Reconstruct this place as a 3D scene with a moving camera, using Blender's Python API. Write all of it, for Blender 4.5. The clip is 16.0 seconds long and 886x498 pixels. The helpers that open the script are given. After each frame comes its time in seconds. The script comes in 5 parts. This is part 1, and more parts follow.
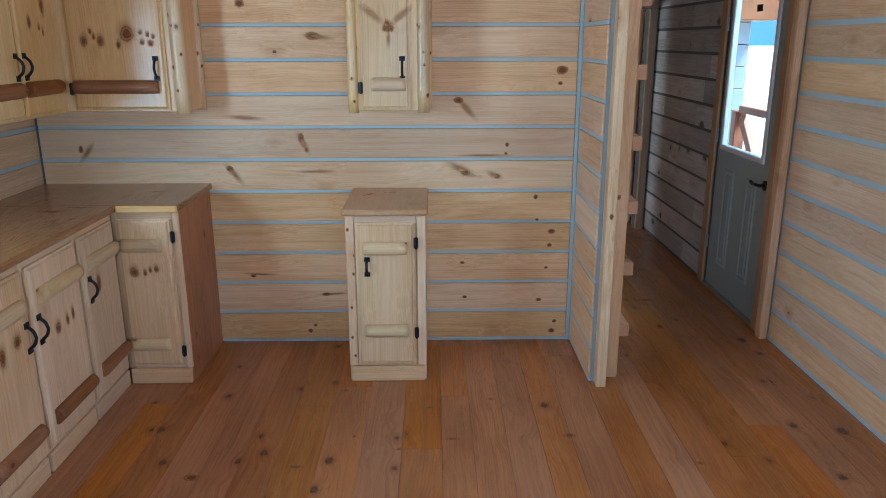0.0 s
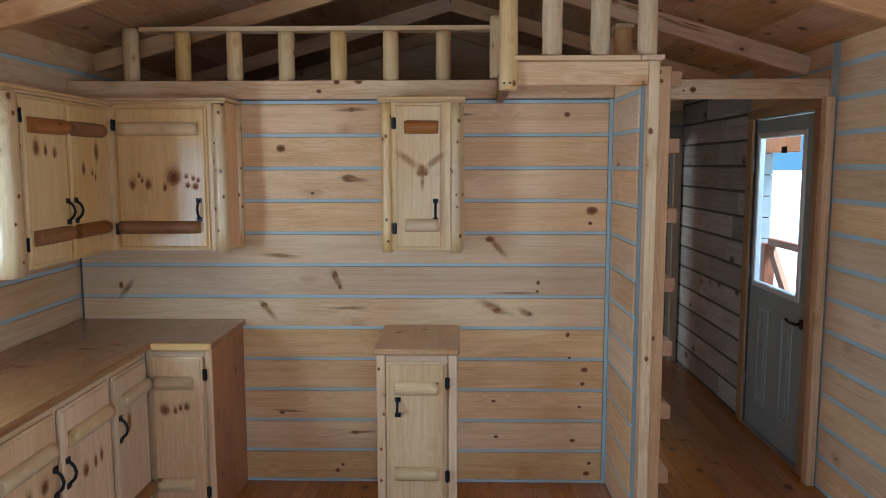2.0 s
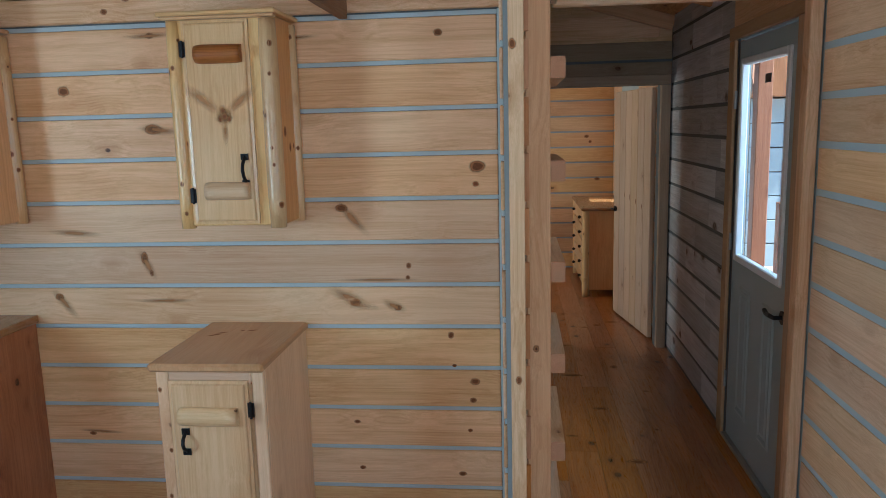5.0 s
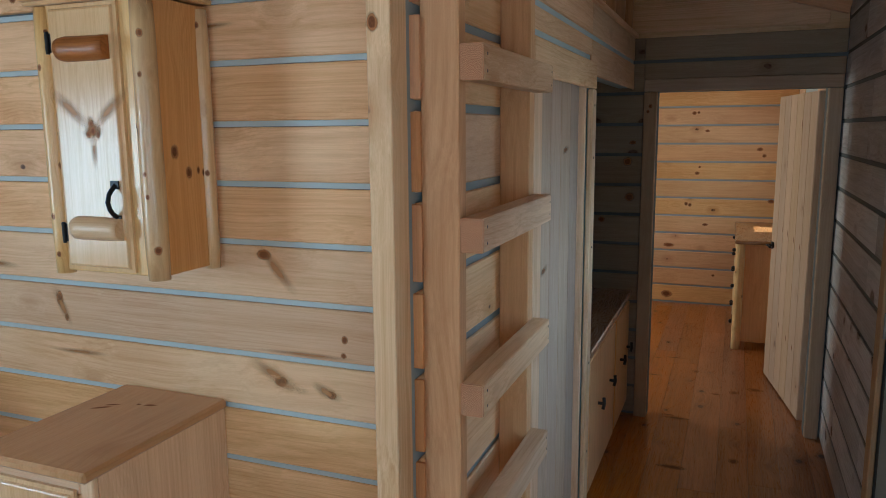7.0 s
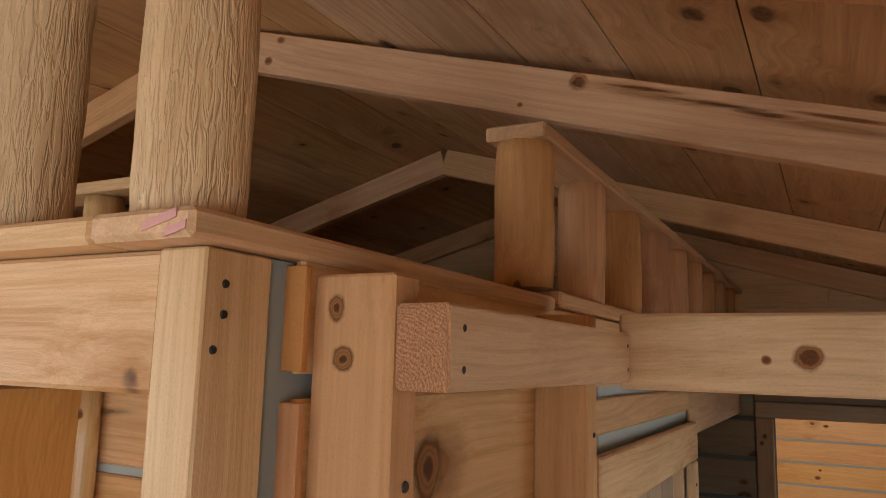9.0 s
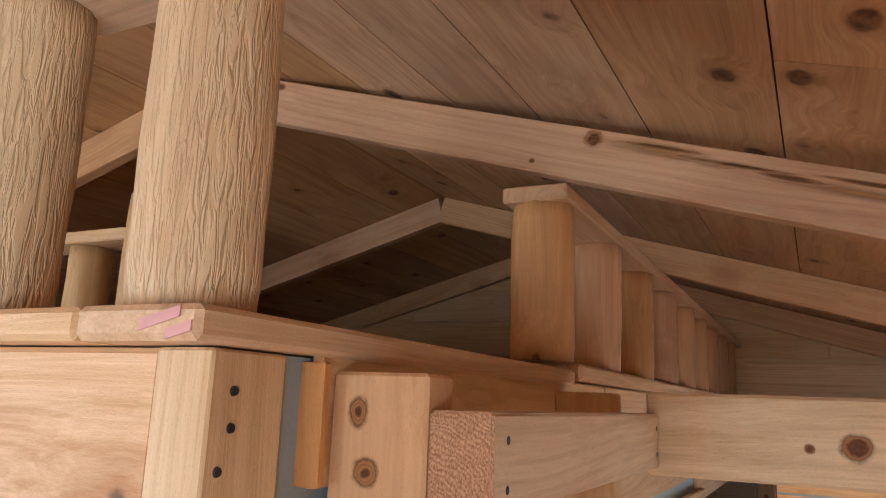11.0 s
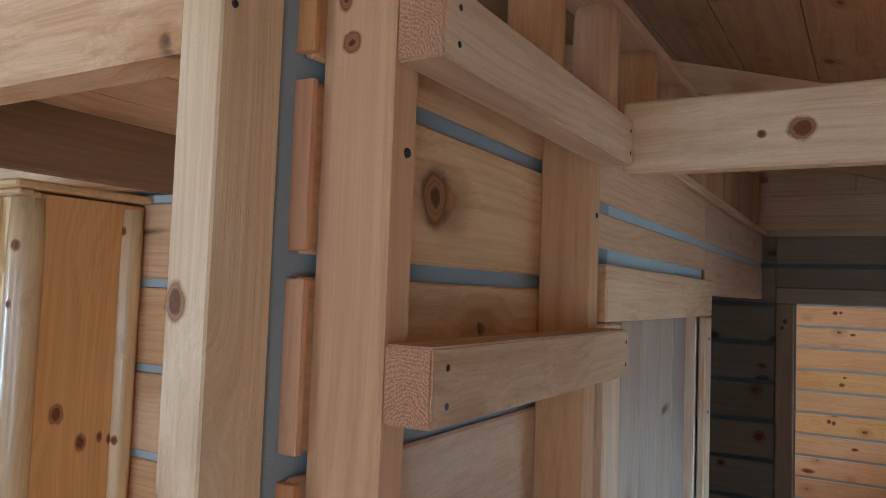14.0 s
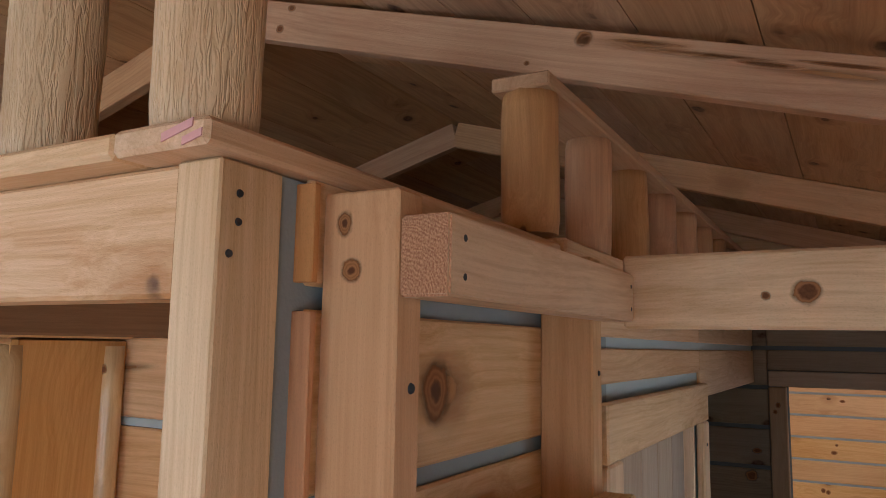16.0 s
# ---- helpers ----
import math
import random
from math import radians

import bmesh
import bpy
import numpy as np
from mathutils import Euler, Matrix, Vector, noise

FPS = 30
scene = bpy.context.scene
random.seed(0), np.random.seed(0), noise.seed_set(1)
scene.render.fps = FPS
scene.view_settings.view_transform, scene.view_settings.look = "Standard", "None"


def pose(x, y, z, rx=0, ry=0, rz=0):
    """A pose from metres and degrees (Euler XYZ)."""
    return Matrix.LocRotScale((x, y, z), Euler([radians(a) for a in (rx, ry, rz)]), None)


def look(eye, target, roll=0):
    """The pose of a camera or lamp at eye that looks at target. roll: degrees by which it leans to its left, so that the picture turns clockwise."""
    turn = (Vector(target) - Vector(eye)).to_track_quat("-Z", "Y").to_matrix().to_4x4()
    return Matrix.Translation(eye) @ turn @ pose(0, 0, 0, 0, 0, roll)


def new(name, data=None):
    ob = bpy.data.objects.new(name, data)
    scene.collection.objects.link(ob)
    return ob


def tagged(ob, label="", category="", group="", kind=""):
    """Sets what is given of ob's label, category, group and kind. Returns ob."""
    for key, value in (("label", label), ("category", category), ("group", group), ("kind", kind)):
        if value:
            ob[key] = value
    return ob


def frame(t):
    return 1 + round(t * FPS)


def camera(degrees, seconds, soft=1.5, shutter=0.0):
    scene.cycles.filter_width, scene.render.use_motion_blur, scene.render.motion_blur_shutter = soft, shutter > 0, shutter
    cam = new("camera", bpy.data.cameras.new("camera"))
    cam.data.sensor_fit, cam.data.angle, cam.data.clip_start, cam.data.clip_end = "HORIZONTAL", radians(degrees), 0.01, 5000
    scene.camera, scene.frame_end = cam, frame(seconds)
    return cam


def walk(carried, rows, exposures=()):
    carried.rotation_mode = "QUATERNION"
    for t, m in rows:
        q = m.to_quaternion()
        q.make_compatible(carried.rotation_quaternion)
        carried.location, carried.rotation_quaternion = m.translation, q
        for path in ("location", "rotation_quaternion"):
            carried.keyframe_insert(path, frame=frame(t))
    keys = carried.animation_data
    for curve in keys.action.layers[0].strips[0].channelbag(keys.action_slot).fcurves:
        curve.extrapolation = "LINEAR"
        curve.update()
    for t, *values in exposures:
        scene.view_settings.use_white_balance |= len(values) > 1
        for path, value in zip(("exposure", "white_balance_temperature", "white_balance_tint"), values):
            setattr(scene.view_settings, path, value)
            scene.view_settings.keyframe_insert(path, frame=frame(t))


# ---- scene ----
cam = camera(62.1, 16.0, 0.5)
PATH = [
    (0, (0.023, -0.046, 1.68), (0.049, 1.878, 1.135), -0.1),
    (0.5, (0.019, -0.043, 1.717), (0.006, 1.917, 1.318), -0.1),
    (1, (0.003, -0.047, 1.732), (-0.054, 1.929, 1.426), -0.1),
    (1.5, (-0.005, -0.049, 1.772), (-0.062, 1.934, 1.522), 0.0),
    (2, (-0.006, -0.037, 1.774), (-0.05, 1.95, 1.548), -0.1),
    (2.5, (-0.006, -0.022, 1.772), (-0.033, 1.964, 1.534), -0.6),
    (3, (0.067, 0.033, 1.751), (0.063, 2.015, 1.483), -1.4),
    (3.5, (0.299, 0.193, 1.728), (0.281, 2.171, 1.435), -2.0),
    (4, (0.497, 0.395, 1.731), (0.45, 2.37, 1.416), -1.9),
    (4.2, (0.562, 0.517, 1.713), (0.497, 2.491, 1.397), -1.9),
    (6.3, (1.311, 1.805, 1.681), (0.757, 3.691, 1.313), -0.3),
    (6.5, (1.358, 1.889, 1.686), (0.746, 3.758, 1.322), -0.2),
    (7, (1.453, 2.122, 1.738), (0.725, 3.957, 1.418), -0.5),
    (7.5, (1.415, 2.335, 1.801), (0.646, 4.167, 1.578), -0.8),
    (8, (1.32, 2.614, 1.943), (0.522, 4.448, 1.922), 0.1),
    (8.5, (1.28, 2.805, 2.054), (0.391, 4.589, 2.221), 0.9),
    (9, (1.267, 2.944, 2.159), (0.341, 4.691, 2.454), 1.5),
    (9.5, (1.242, 2.986, 2.212), (0.333, 4.727, 2.591), 1.5),
    (12, (1.199, 2.983, 2.192), (0.32, 4.734, 2.593), 2.7),
    (12.5, (1.222, 2.985, 2.142), (0.315, 4.737, 2.474), 2.4),
    (13, (1.257, 2.96, 2.034), (0.297, 4.699, 2.267), 2.5),
    (13.5, (1.292, 2.94, 1.943), (0.294, 4.667, 2.088), 2.6),
    (14, (1.32, 2.922, 1.941), (0.312, 4.645, 2.054), 2.1),
    (14.5, (1.337, 2.926, 1.958), (0.333, 4.652, 2.08), 1.6),
    (15, (1.322, 2.947, 2.01), (0.338, 4.677, 2.206), 0.8),
    (15.5, (1.308, 2.939, 2.101), (0.341, 4.666, 2.381), 0.6),
    (16, (1.289, 2.929, 2.096), (0.324, 4.662, 2.355), 1.0),
]
# stops, kelvin and tint of the clip's automatic picture
LOOKS = [(0.0, 1.62, 4590, -5), (1.0, 1.45, 4860, -4), (2.0, 1.32, 4960, -3), (4.0, 1.32, 4960, -3), (6.4, 1.43, 5060, -4), (7.0, 1.43, 5160, -4), (8.0, 1.55, 5710, 2), (9.0, 1.7, 6760, 6), (9.5, 2.05, 6960, 7), (12.0, 2.27, 5150, 6), (12.5, 2.22, 5050, 5), (13.0, 1.82, 4920, 0), (13.5, 1.67, 4720, -2), (14.5, 1.64, 4970, 0), (15.0, 1.65, 5320, 3), (16.0, 1.62, 5670, 6)]
walk(cam, [(t, look(eye, target, roll)) for t, eye, target, roll in PATH], LOOKS)

# ---- world, sun and large lights ----
sky_world = bpy.data.worlds.new("sky")
scene.world = sky_world
sky_world.use_nodes = True
_wn = sky_world.node_tree.nodes
_sky = _wn.new("ShaderNodeTexSky")
_sky.sky_type = "NISHITA"
_sky.sun_disc = False
_sky.sun_elevation, _sky.sun_rotation = radians(58), radians(111)
sky_world.node_tree.links.new(_sky.outputs[0], _wn["Background"].inputs[0])
_wn["Background"].inputs[1].default_value = 0.15

sun_data = bpy.data.lights.new("sun", "SUN")
sun_data.energy, sun_data.angle, sun_data.color = 5.0, radians(0.6), (1.0, 0.94, 0.84)
sun = new("sun", sun_data)
sun.matrix_world = look((5.0, -1.9, 8.5), (0, 0, 0))


def window_light(name, eye, target, wide, high, watts, colour):
    data = bpy.data.lights.new(name, "AREA")
    data.shape, data.size, data.size_y, data.energy, data.color = "RECTANGLE", wide, high, watts, colour
    ob = new(name, data)
    ob.matrix_world = look(eye, target)
    return ob


DAY = (0.76, 0.90, 1.0)
window_light("daylight_south_window", (0.5, -1.68, 1.55), (0.5, 0, 1.5), 1.7, 1.1, 12.5, DAY)
# fill for the ladder and hall, set in an added window that is never seen
window_light("daylight_east_window", (2.09, 1.30, 1.45), (0, 1.30, 1.4), 1.05, 0.95, 7.5, DAY)
window_light("daylight_sink_window", (-2.2, 1.75, 1.5), (0, 1.75, 1.5), 0.9, 0.85, 17, DAY)
# added fill lamp, out of view under the porch roof, to brighten the hall
window_light("daylight_door_window", (2.62, 4.50, 2.36), (1.55, 4.35, 0.9), 1.1, 0.7, 9, DAY)
window_light("daylight_bedroom_west", (-2.2, 8.0, 1.45), (0, 8.0, 1.3), 1.1, 0.95, 18, (1.0, 0.88, 0.70))
window_light("daylight_bedroom_east", (2.1, 8.75, 1.45), (0, 8.75, 1.2), 0.5, 0.95, 1.2, (1.0, 0.93, 0.82))

# ---- materials ----


class Nodes:
    """A small writer of node trees."""

    def __init__(self, name):
        self.mat = bpy.data.materials.new(name)
        self.mat.use_nodes = True
        self.tree = self.mat.node_tree
        self.bsdf = self.tree.nodes["Principled BSDF"]
        self.out = self.tree.nodes["Material Output"]

    def add(self, kind, operation="", clamp=False):
        node = self.tree.nodes.new(kind)
        if operation:
            node.operation = operation
        if clamp:
            node.use_clamp = True
        return node

    def put(self, socket, value):
        if isinstance(value, bpy.types.NodeSocket):
            self.tree.links.new(value, socket)
        else:
            socket.default_value = value

    def math(self, op, a, b=0.0, c=0.0, clamp=False):
        node = self.add("ShaderNodeMath", op, clamp)
        for socket, value in zip(node.inputs, (a, b, c)):
            self.put(socket, value)
        return node.outputs[0]

    def vmath(self, op, a, b):
        node = self.add("ShaderNodeVectorMath", op)
        self.put(node.inputs[0], a)
        self.put(node.inputs[1], b)
        return node.outputs[0]

    def mix(self, fac, a, b):
        node = self.add("ShaderNodeMix")
        node.data_type = "RGBA"
        self.put(node.inputs[0], fac)
        self.put(node.inputs[6], a)
        self.put(node.inputs[7], b)
        return node.outputs[2]

    def span(self, value, a, b, c=0.0, d=1.0):
        node = self.add("ShaderNodeMapRange")
        node.interpolation_type = "SMOOTHSTEP"
        for socket, v in zip(node.inputs, (value, a, b, c, d)):
            self.put(socket, v)
        return node.outputs[0]

    def noise(self, vector, scale=1.0, detail=3.0, rough=0.5, warp=0.0):
        node = self.add("ShaderNodeTexNoise")
        for key, v in (("Vector", vector), ("Scale", scale), ("Detail", detail), ("Roughness", rough), ("Distortion", warp)):
            self.put(node.inputs[key], v)
        return node.outputs[0]

    def bump(self, height, strength, distance):
        node = self.add("ShaderNodeBump")
        self.put(node.inputs["Height"], height)
        node.inputs["Strength"].default_value, node.inputs["Distance"].default_value = strength, distance
        self.tree.links.new(node.outputs[0], self.bsdf.inputs["Normal"])


def rgb(*c):
    return (*c, 1.0)


def pine(name, axis, light, dark, rough=0.45, knots=1.0, spread=0.10, coat=0.0, island=False, carved=0.0, dense=1.0, bigger=1.0, knot_colour=(0.06, 0.022, 0.010)):
    """Sawn pine with its grain along one axis of the object: growth bands, fine fibre, knots, blotches and a tone for each piece."""
    n = Nodes(name)
    coord = n.add("ShaderNodeTexCoord").outputs["Object"]
    if island:
        rand = n.add("ShaderNodeNewGeometry").outputs["Random Per Island"]
    else:
        rand = n.add("ShaderNodeObjectInfo").outputs["Random"]
    shift = n.add("ShaderNodeCombineXYZ")
    for i, k in enumerate((37.0, 53.0, 29.0)):
        n.put(shift.inputs[i], n.math("MULTIPLY", rand, k))
    moved = n.vmath("ADD", coord, shift.outputs[0])
    split = n.add("ShaderNodeSeparateXYZ")
    n.put(split.inputs[0], moved)
    order = {"x": (0, 1, 2), "y": (1, 0, 2), "z": (2, 1, 0)}[axis]
    turned = n.add("ShaderNodeCombineXYZ")
    for i, k in enumerate(order):
        n.put(turned.inputs[i], split.outputs[k])
    v = turned.outputs[0]
    # knots
    cell = n.add("ShaderNodeTexVoronoi")
    n.put(cell.inputs["Vector"], n.vmath("MULTIPLY", v, (3.6 * dense, 5.2 * dense, 5.2 * dense)))
    n.put(cell.inputs["Scale"], 1.0)
    wob = n.noise(v, 40.0, 2.0)
    dist = n.math("ADD", cell.outputs["Distance"], n.math("MULTIPLY", n.math("SUBTRACT", wob, 0.5), 0.07))
    pick = n.add("ShaderNodeSeparateColor")
    n.put(pick.inputs[0], cell.outputs["Color"])
    chosen = n.math("LESS_THAN", pick.outputs[0], 0.6 * knots)
    size = n.math("MULTIPLY_ADD", pick.outputs[1], 0.045 * bigger, 0.035 * bigger)
    core = n.math("MULTIPLY", n.span(n.math("DIVIDE", dist, size), 1.15, 0.7), chosen)
    halo = n.math("MULTIPLY", n.span(dist, 0.30, 0.05), chosen)
    # growth bands swerve round the knots
    swerve = n.math("MULTIPLY", n.span(dist, 0.45, 0.0), 0.035)
    drift = n.math("MULTIPLY", n.math("SUBTRACT", n.noise(n.vmath("MULTIPLY", v, (0.9, 3.0, 3.0)), 1.0, 2.0), 0.5), 0.16)
    off = n.add("ShaderNodeCombineXYZ")
    n.put(off.inputs[1], n.math("ADD", swerve, drift))
    n.put(off.inputs[2], n.math("MULTIPLY", drift, 0.7))
    w = n.vmath("ADD", v, off.outputs[0])
    band = n.noise(n.vmath("MULTIPLY", w, (0.6, 55.0, 55.0)), 1.0, 3.0, 0.6)
    fibre = n.noise(n.vmath("MULTIPLY", w, (7.0, 330.0, 330.0)), 1.0, 3.0, 0.65)
    blotch = n.noise(n.vmath("MULTIPLY", v, (1.3, 4.0, 4.0)), 1.0, 3.0)
    # flat-sawn growth rings round a heart that lies beside the board
    plain = n.add("ShaderNodeSeparateXYZ")
    n.put(plain.inputs[0], coord)
    heart_a = n.math("MULTIPLY_ADD", n.math("FRACT", n.math("MULTIPLY", rand, 13.7)), 0.12, -0.06)
    heart_b = n.math("MULTIPLY_ADD", n.math("FRACT", n.math("MULTIPLY", rand, 5.3)), 0.12, -0.06)
    da = n.math("ADD", n.math("SUBTRACT", plain.outputs[order[1]], heart_a), n.math("MULTIPLY", drift, 0.45))
    db = n.math("ADD", n.math("SUBTRACT", plain.outputs[order[2]], heart_b), n.math("MULTIPLY", drift, 0.55))
    reach = n.math("SQRT", n.math("ADD", n.math("MULTIPLY", da, da), n.math("MULTIPLY", db, db)))
    reach = n.math("ADD", reach, n.math("MULTIPLY_ADD", band, 0.006, n.math("MULTIPLY", swerve, 0.5)))
    late = n.span(n.math("SINE", n.math("MULTIPLY", reach, 560.0)), 0.0, 1.0)
    late = n.math("MULTIPLY", late, n.span(n.noise(n.vmath("MULTIPLY", v, (2.0, 9.0, 9.0)), 1.0, 2.0), 0.3, 0.62))
    tone = n.math("ADD", n.math("MULTIPLY", n.span(band, 0.36, 0.66), 0.34), n.math("MULTIPLY", n.span(blotch, 0.32, 0.70), 0.44))
    tone = n.math("ADD", tone, n.math("MULTIPLY", late, 0.20))
    tone = n.math("ADD", tone, n.math("MULTIPLY", n.math("SUBTRACT", fibre, 0.54), 0.9), clamp=True)
    colour = n.mix(tone, rgb(*light), rgb(*dark))
    speck = n.noise(n.vmath("MULTIPLY", v, (350.0, 800.0, 800.0)), 1.0, 2.0, 0.7)
    colour = n.mix(n.math("MULTIPLY", n.span(speck, 0.52, 0.72), 0.22), colour, rgb(dark[0] * 0.6, dark[1] * 0.55, dark[2] * 0.5))
    colour = n.mix(n.math("MULTIPLY", halo, 0.45), colour, rgb(dark[0] * 0.72, dark[1] * 0.58, dark[2] * 0.45))
    ring = n.span(n.noise(n.vmath("MULTIPLY", v, (60.0, 60.0, 60.0)), 1.0, 2.0), 0.35, 0.7)
    colour = n.mix(n.math("MULTIPLY", core, n.math("MULTIPLY_ADD", ring, 0.35, 0.6)), colour, rgb(*knot_colour))
    value = n.math("MULTIPLY_ADD", rand, 2 * spread, 1.0 - spread)
    hue = n.add("ShaderNodeHueSaturation")
    n.put(hue.inputs["Value"], value)
    n.put(hue.inputs["Saturation"], n.math("MULTIPLY_ADD", n.math("FRACT", n.math("MULTIPLY", rand, 7.31)), 0.22, 0.93))
    n.put(hue.inputs["Hue"], n.math("MULTIPLY_ADD", n.math("FRACT", n.math("MULTIPLY", rand, 3.77)), 0.007, 0.4945))
    if carved:
        strokes = n.noise(n.vmath("MULTIPLY", v, (22.0, 170.0, 170.0)), 1.0, 2.0, 0.5, 1.3)
        cuts = n.span(strokes, 0.52, 0.62)
        colour = n.mix(n.math("MULTIPLY", cuts, 0.22), colour, rgb(dark[0] * 0.8, dark[1] * 0.68, dark[2] * 0.5))
    n.put(hue.inputs["Color"], colour)
    n.put(n.bsdf.inputs["Base Color"], hue.outputs[0])
    n.put(n.bsdf.inputs["Roughness"], n.math("MULTIPLY_ADD", fibre, 0.25, rough - 0.1))
    if coat:
        n.bsdf.inputs["Coat Weight"].default_value, n.bsdf.inputs["Coat Roughness"].default_value = coat, 0.18
    n.bsdf.inputs["Specular IOR Level"].default_value = 0.28
    height = n.math("ADD", n.math("MULTIPLY", band, 0.4), n.math("ADD", n.math("MULTIPLY", fibre, 0.5), n.math("MULTIPLY", speck, 0.3)))
    if carved:
        height = n.math("ADD", n.math("MULTIPLY", height, 0.12), n.math("MULTIPLY", n.span(strokes, 0.40, 0.62), -1.0))
        n.bump(height, carved, 0.005)
    else:
        n.bump(height, 0.3, 0.003)
    return n.mat


def painted(name, colour, rough=0.5, spots=0.08, grain=30.0, relief=0.1, metal=0.0):
    n = Nodes(name)
    coord = n.add("ShaderNodeTexCoord").outputs["Object"]
    a = n.noise(coord, 4.0, 4.0)
    b = n.noise(coord, grain * 4, 3.0)
    tone = n.math("ADD", n.math("MULTIPLY", a, 0.7), n.math("MULTIPLY", b, 0.3))
    low = tuple(c * (1 - 2 * spots) for c in colour)
    high = tuple(min(1.0, c * (1 + 2 * spots)) for c in colour)
    n.put(n.bsdf.inputs["Base Color"], n.mix(tone, rgb(*low), rgb(*high)))
    n.put(n.bsdf.inputs["Roughness"], n.math("MULTIPLY_ADD", b, 0.2, rough - 0.1))
    n.bsdf.inputs["Metallic"].default_value = metal
    n.bump(b, relief, 0.002)
    return n.mat


def knot_material(name, pale=False, soft=False):
    """A knot on a board: a dark heart, a reddish ring and grain that fades into the wood round it; pale: only a brown streak."""
    n = Nodes(name)
    coord = n.add("ShaderNodeTexCoord").outputs["Object"]
    rand = n.add("ShaderNodeObjectInfo").outputs["Random"]
    length = n.add("ShaderNodeVectorMath", "LENGTH")
    n.put(length.inputs[0], coord)
    shift = n.add("ShaderNodeCombineXYZ")
    n.put(shift.inputs[0], n.math("MULTIPLY", rand, 31.0))
    wob = n.noise(n.vmath("ADD", coord, shift.outputs[0]), 1.3, 3.0, 0.6)
    r = n.math("ADD", length.outputs["Value"], n.math("MULTIPLY", n.math("SUBTRACT", wob, 0.5), 0.50))
    heart = n.mix(n.noise(coord, 4.0, 2.0), rgb(0.085, 0.032, 0.013), rgb(0.24, 0.095, 0.036))
    colour = n.mix(n.span(r, 0.40, 0.58), heart, rgb(0.42, 0.195, 0.08))
    if soft:
        whorl = n.math("MULTIPLY_ADD", n.math("SINE", n.math("MULTIPLY", r, 34.0)), 0.5, 0.5)
        heart = n.mix(whorl, rgb(0.36, 0.17, 0.07), rgb(0.27, 0.12, 0.046))
        colour = n.mix(n.span(r, 0.16, 0.30), rgb(0.11, 0.045, 0.02), heart)
    if pale:
        colour = n.mix(wob, rgb(0.58, 0.31, 0.13), rgb(0.42, 0.19, 0.07))
    n.put(n.bsdf.inputs["Base Color"], colour)
    n.bsdf.inputs["Roughness"].default_value = 0.5
    n.bsdf.inputs["Specular IOR Level"].default_value = 0.08
    clear = n.add("ShaderNodeBsdfTransparent")
    blend = n.add("ShaderNodeMixShader")
    n.put(blend.inputs[0], n.span(r, 0.0, 0.95, 0.35, 1.0) if pale else n.span(r, 0.46, 0.92))
    n.put(blend.inputs[1], n.bsdf.outputs[0])
    n.put(blend.inputs[2], clear.outputs[0])
    n.put(n.out.inputs[0], blend.outputs[0])
    return n.mat


def end_grain_material():
    """Sawn end grain: rings round a heart below the piece, saw marks across."""
    n = Nodes("end_grain")
    coord = n.add("ShaderNodeTexCoord").outputs["Object"]
    rand = n.add("ShaderNodeObjectInfo").outputs["Random"]
    split = n.add("ShaderNodeSeparateXYZ")
    n.put(split.inputs[0], coord)
    dx = n.math("ADD", split.outputs[0], n.math("MULTIPLY_ADD", rand, 0.05, -0.01))
    dz = n.math("ADD", split.outputs[2], 0.035)
    wob = n.math("MULTIPLY", n.noise(coord, 60.0, 2.0), 0.012)
    r = n.math("ADD", n.math("SQRT", n.math("ADD", n.math("MULTIPLY", dx, dx), n.math("MULTIPLY", dz, dz))), wob)
    rings = n.math("MULTIPLY_ADD", n.math("SINE", n.math("MULTIPLY", r, 1900.0)), 0.5, 0.5)
    saw = n.noise(n.vmath("MULTIPLY", coord, (800.0, 800.0, 500.0)), 1.0, 2.0)
    tone = n.math("ADD", n.math("MULTIPLY", rings, 0.42), n.math("MULTIPLY", n.span(saw, 0.35, 0.65), 0.62), clamp=True)
    n.put(n.bsdf.inputs["Base Color"], n.mix(tone, rgb(0.66, 0.37, 0.20), rgb(0.34, 0.145, 0.07)))
    n.bsdf.inputs["Roughness"].default_value = 0.75
    n.bump(saw, 0.5, 0.002)
    return n.mat


def glass_material(name):
    n = Nodes(name)
    n.bsdf.inputs["Base Color"].default_value = rgb(0.97, 0.99, 0.98)
    n.bsdf.inputs["Transmission Weight"].default_value = 1.0
    n.bsdf.inputs["Roughness"].default_value = 0.0
    n.bsdf.inputs["IOR"].default_value = 1.02
    return n.mat


LIGHT, DARK = (0.81, 0.565, 0.34), (0.57, 0.325, 0.16)
SIDING_X = pine("pine_siding_x", "x", (0.85, 0.605, 0.365), (0.62, 0.37, 0.185), 0.42, 0.3, 0.15)
SIDING_WARM = pine("warm_pine_siding_x", "x", (0.80, 0.535, 0.30), (0.55, 0.30, 0.135), 0.42, 0.3, 0.12)
SIDING_Y = pine("pine_siding_y", "y", LIGHT, DARK, 0.5, 0.6)
WEATHER_Y = pine("aged_siding_y", "y", (0.66, 0.65, 0.655), (0.33, 0.305, 0.305), 0.55, 1.6, 0.24, 0.0, False, 0.0, 1.0, 2.2)
STUD_Z = pine("pine_stud_z", "z", (0.79, 0.575, 0.37), (0.52, 0.305, 0.155), 0.55, 0.4)
STUD_X = pine("pine_stud_x", "x", (0.79, 0.575, 0.37), (0.52, 0.305, 0.155), 0.55, 0.5)
STUD_Y = pine("pine_stud_y", "y", (0.79, 0.575, 0.37), (0.52, 0.305, 0.155), 0.55, 0.5)
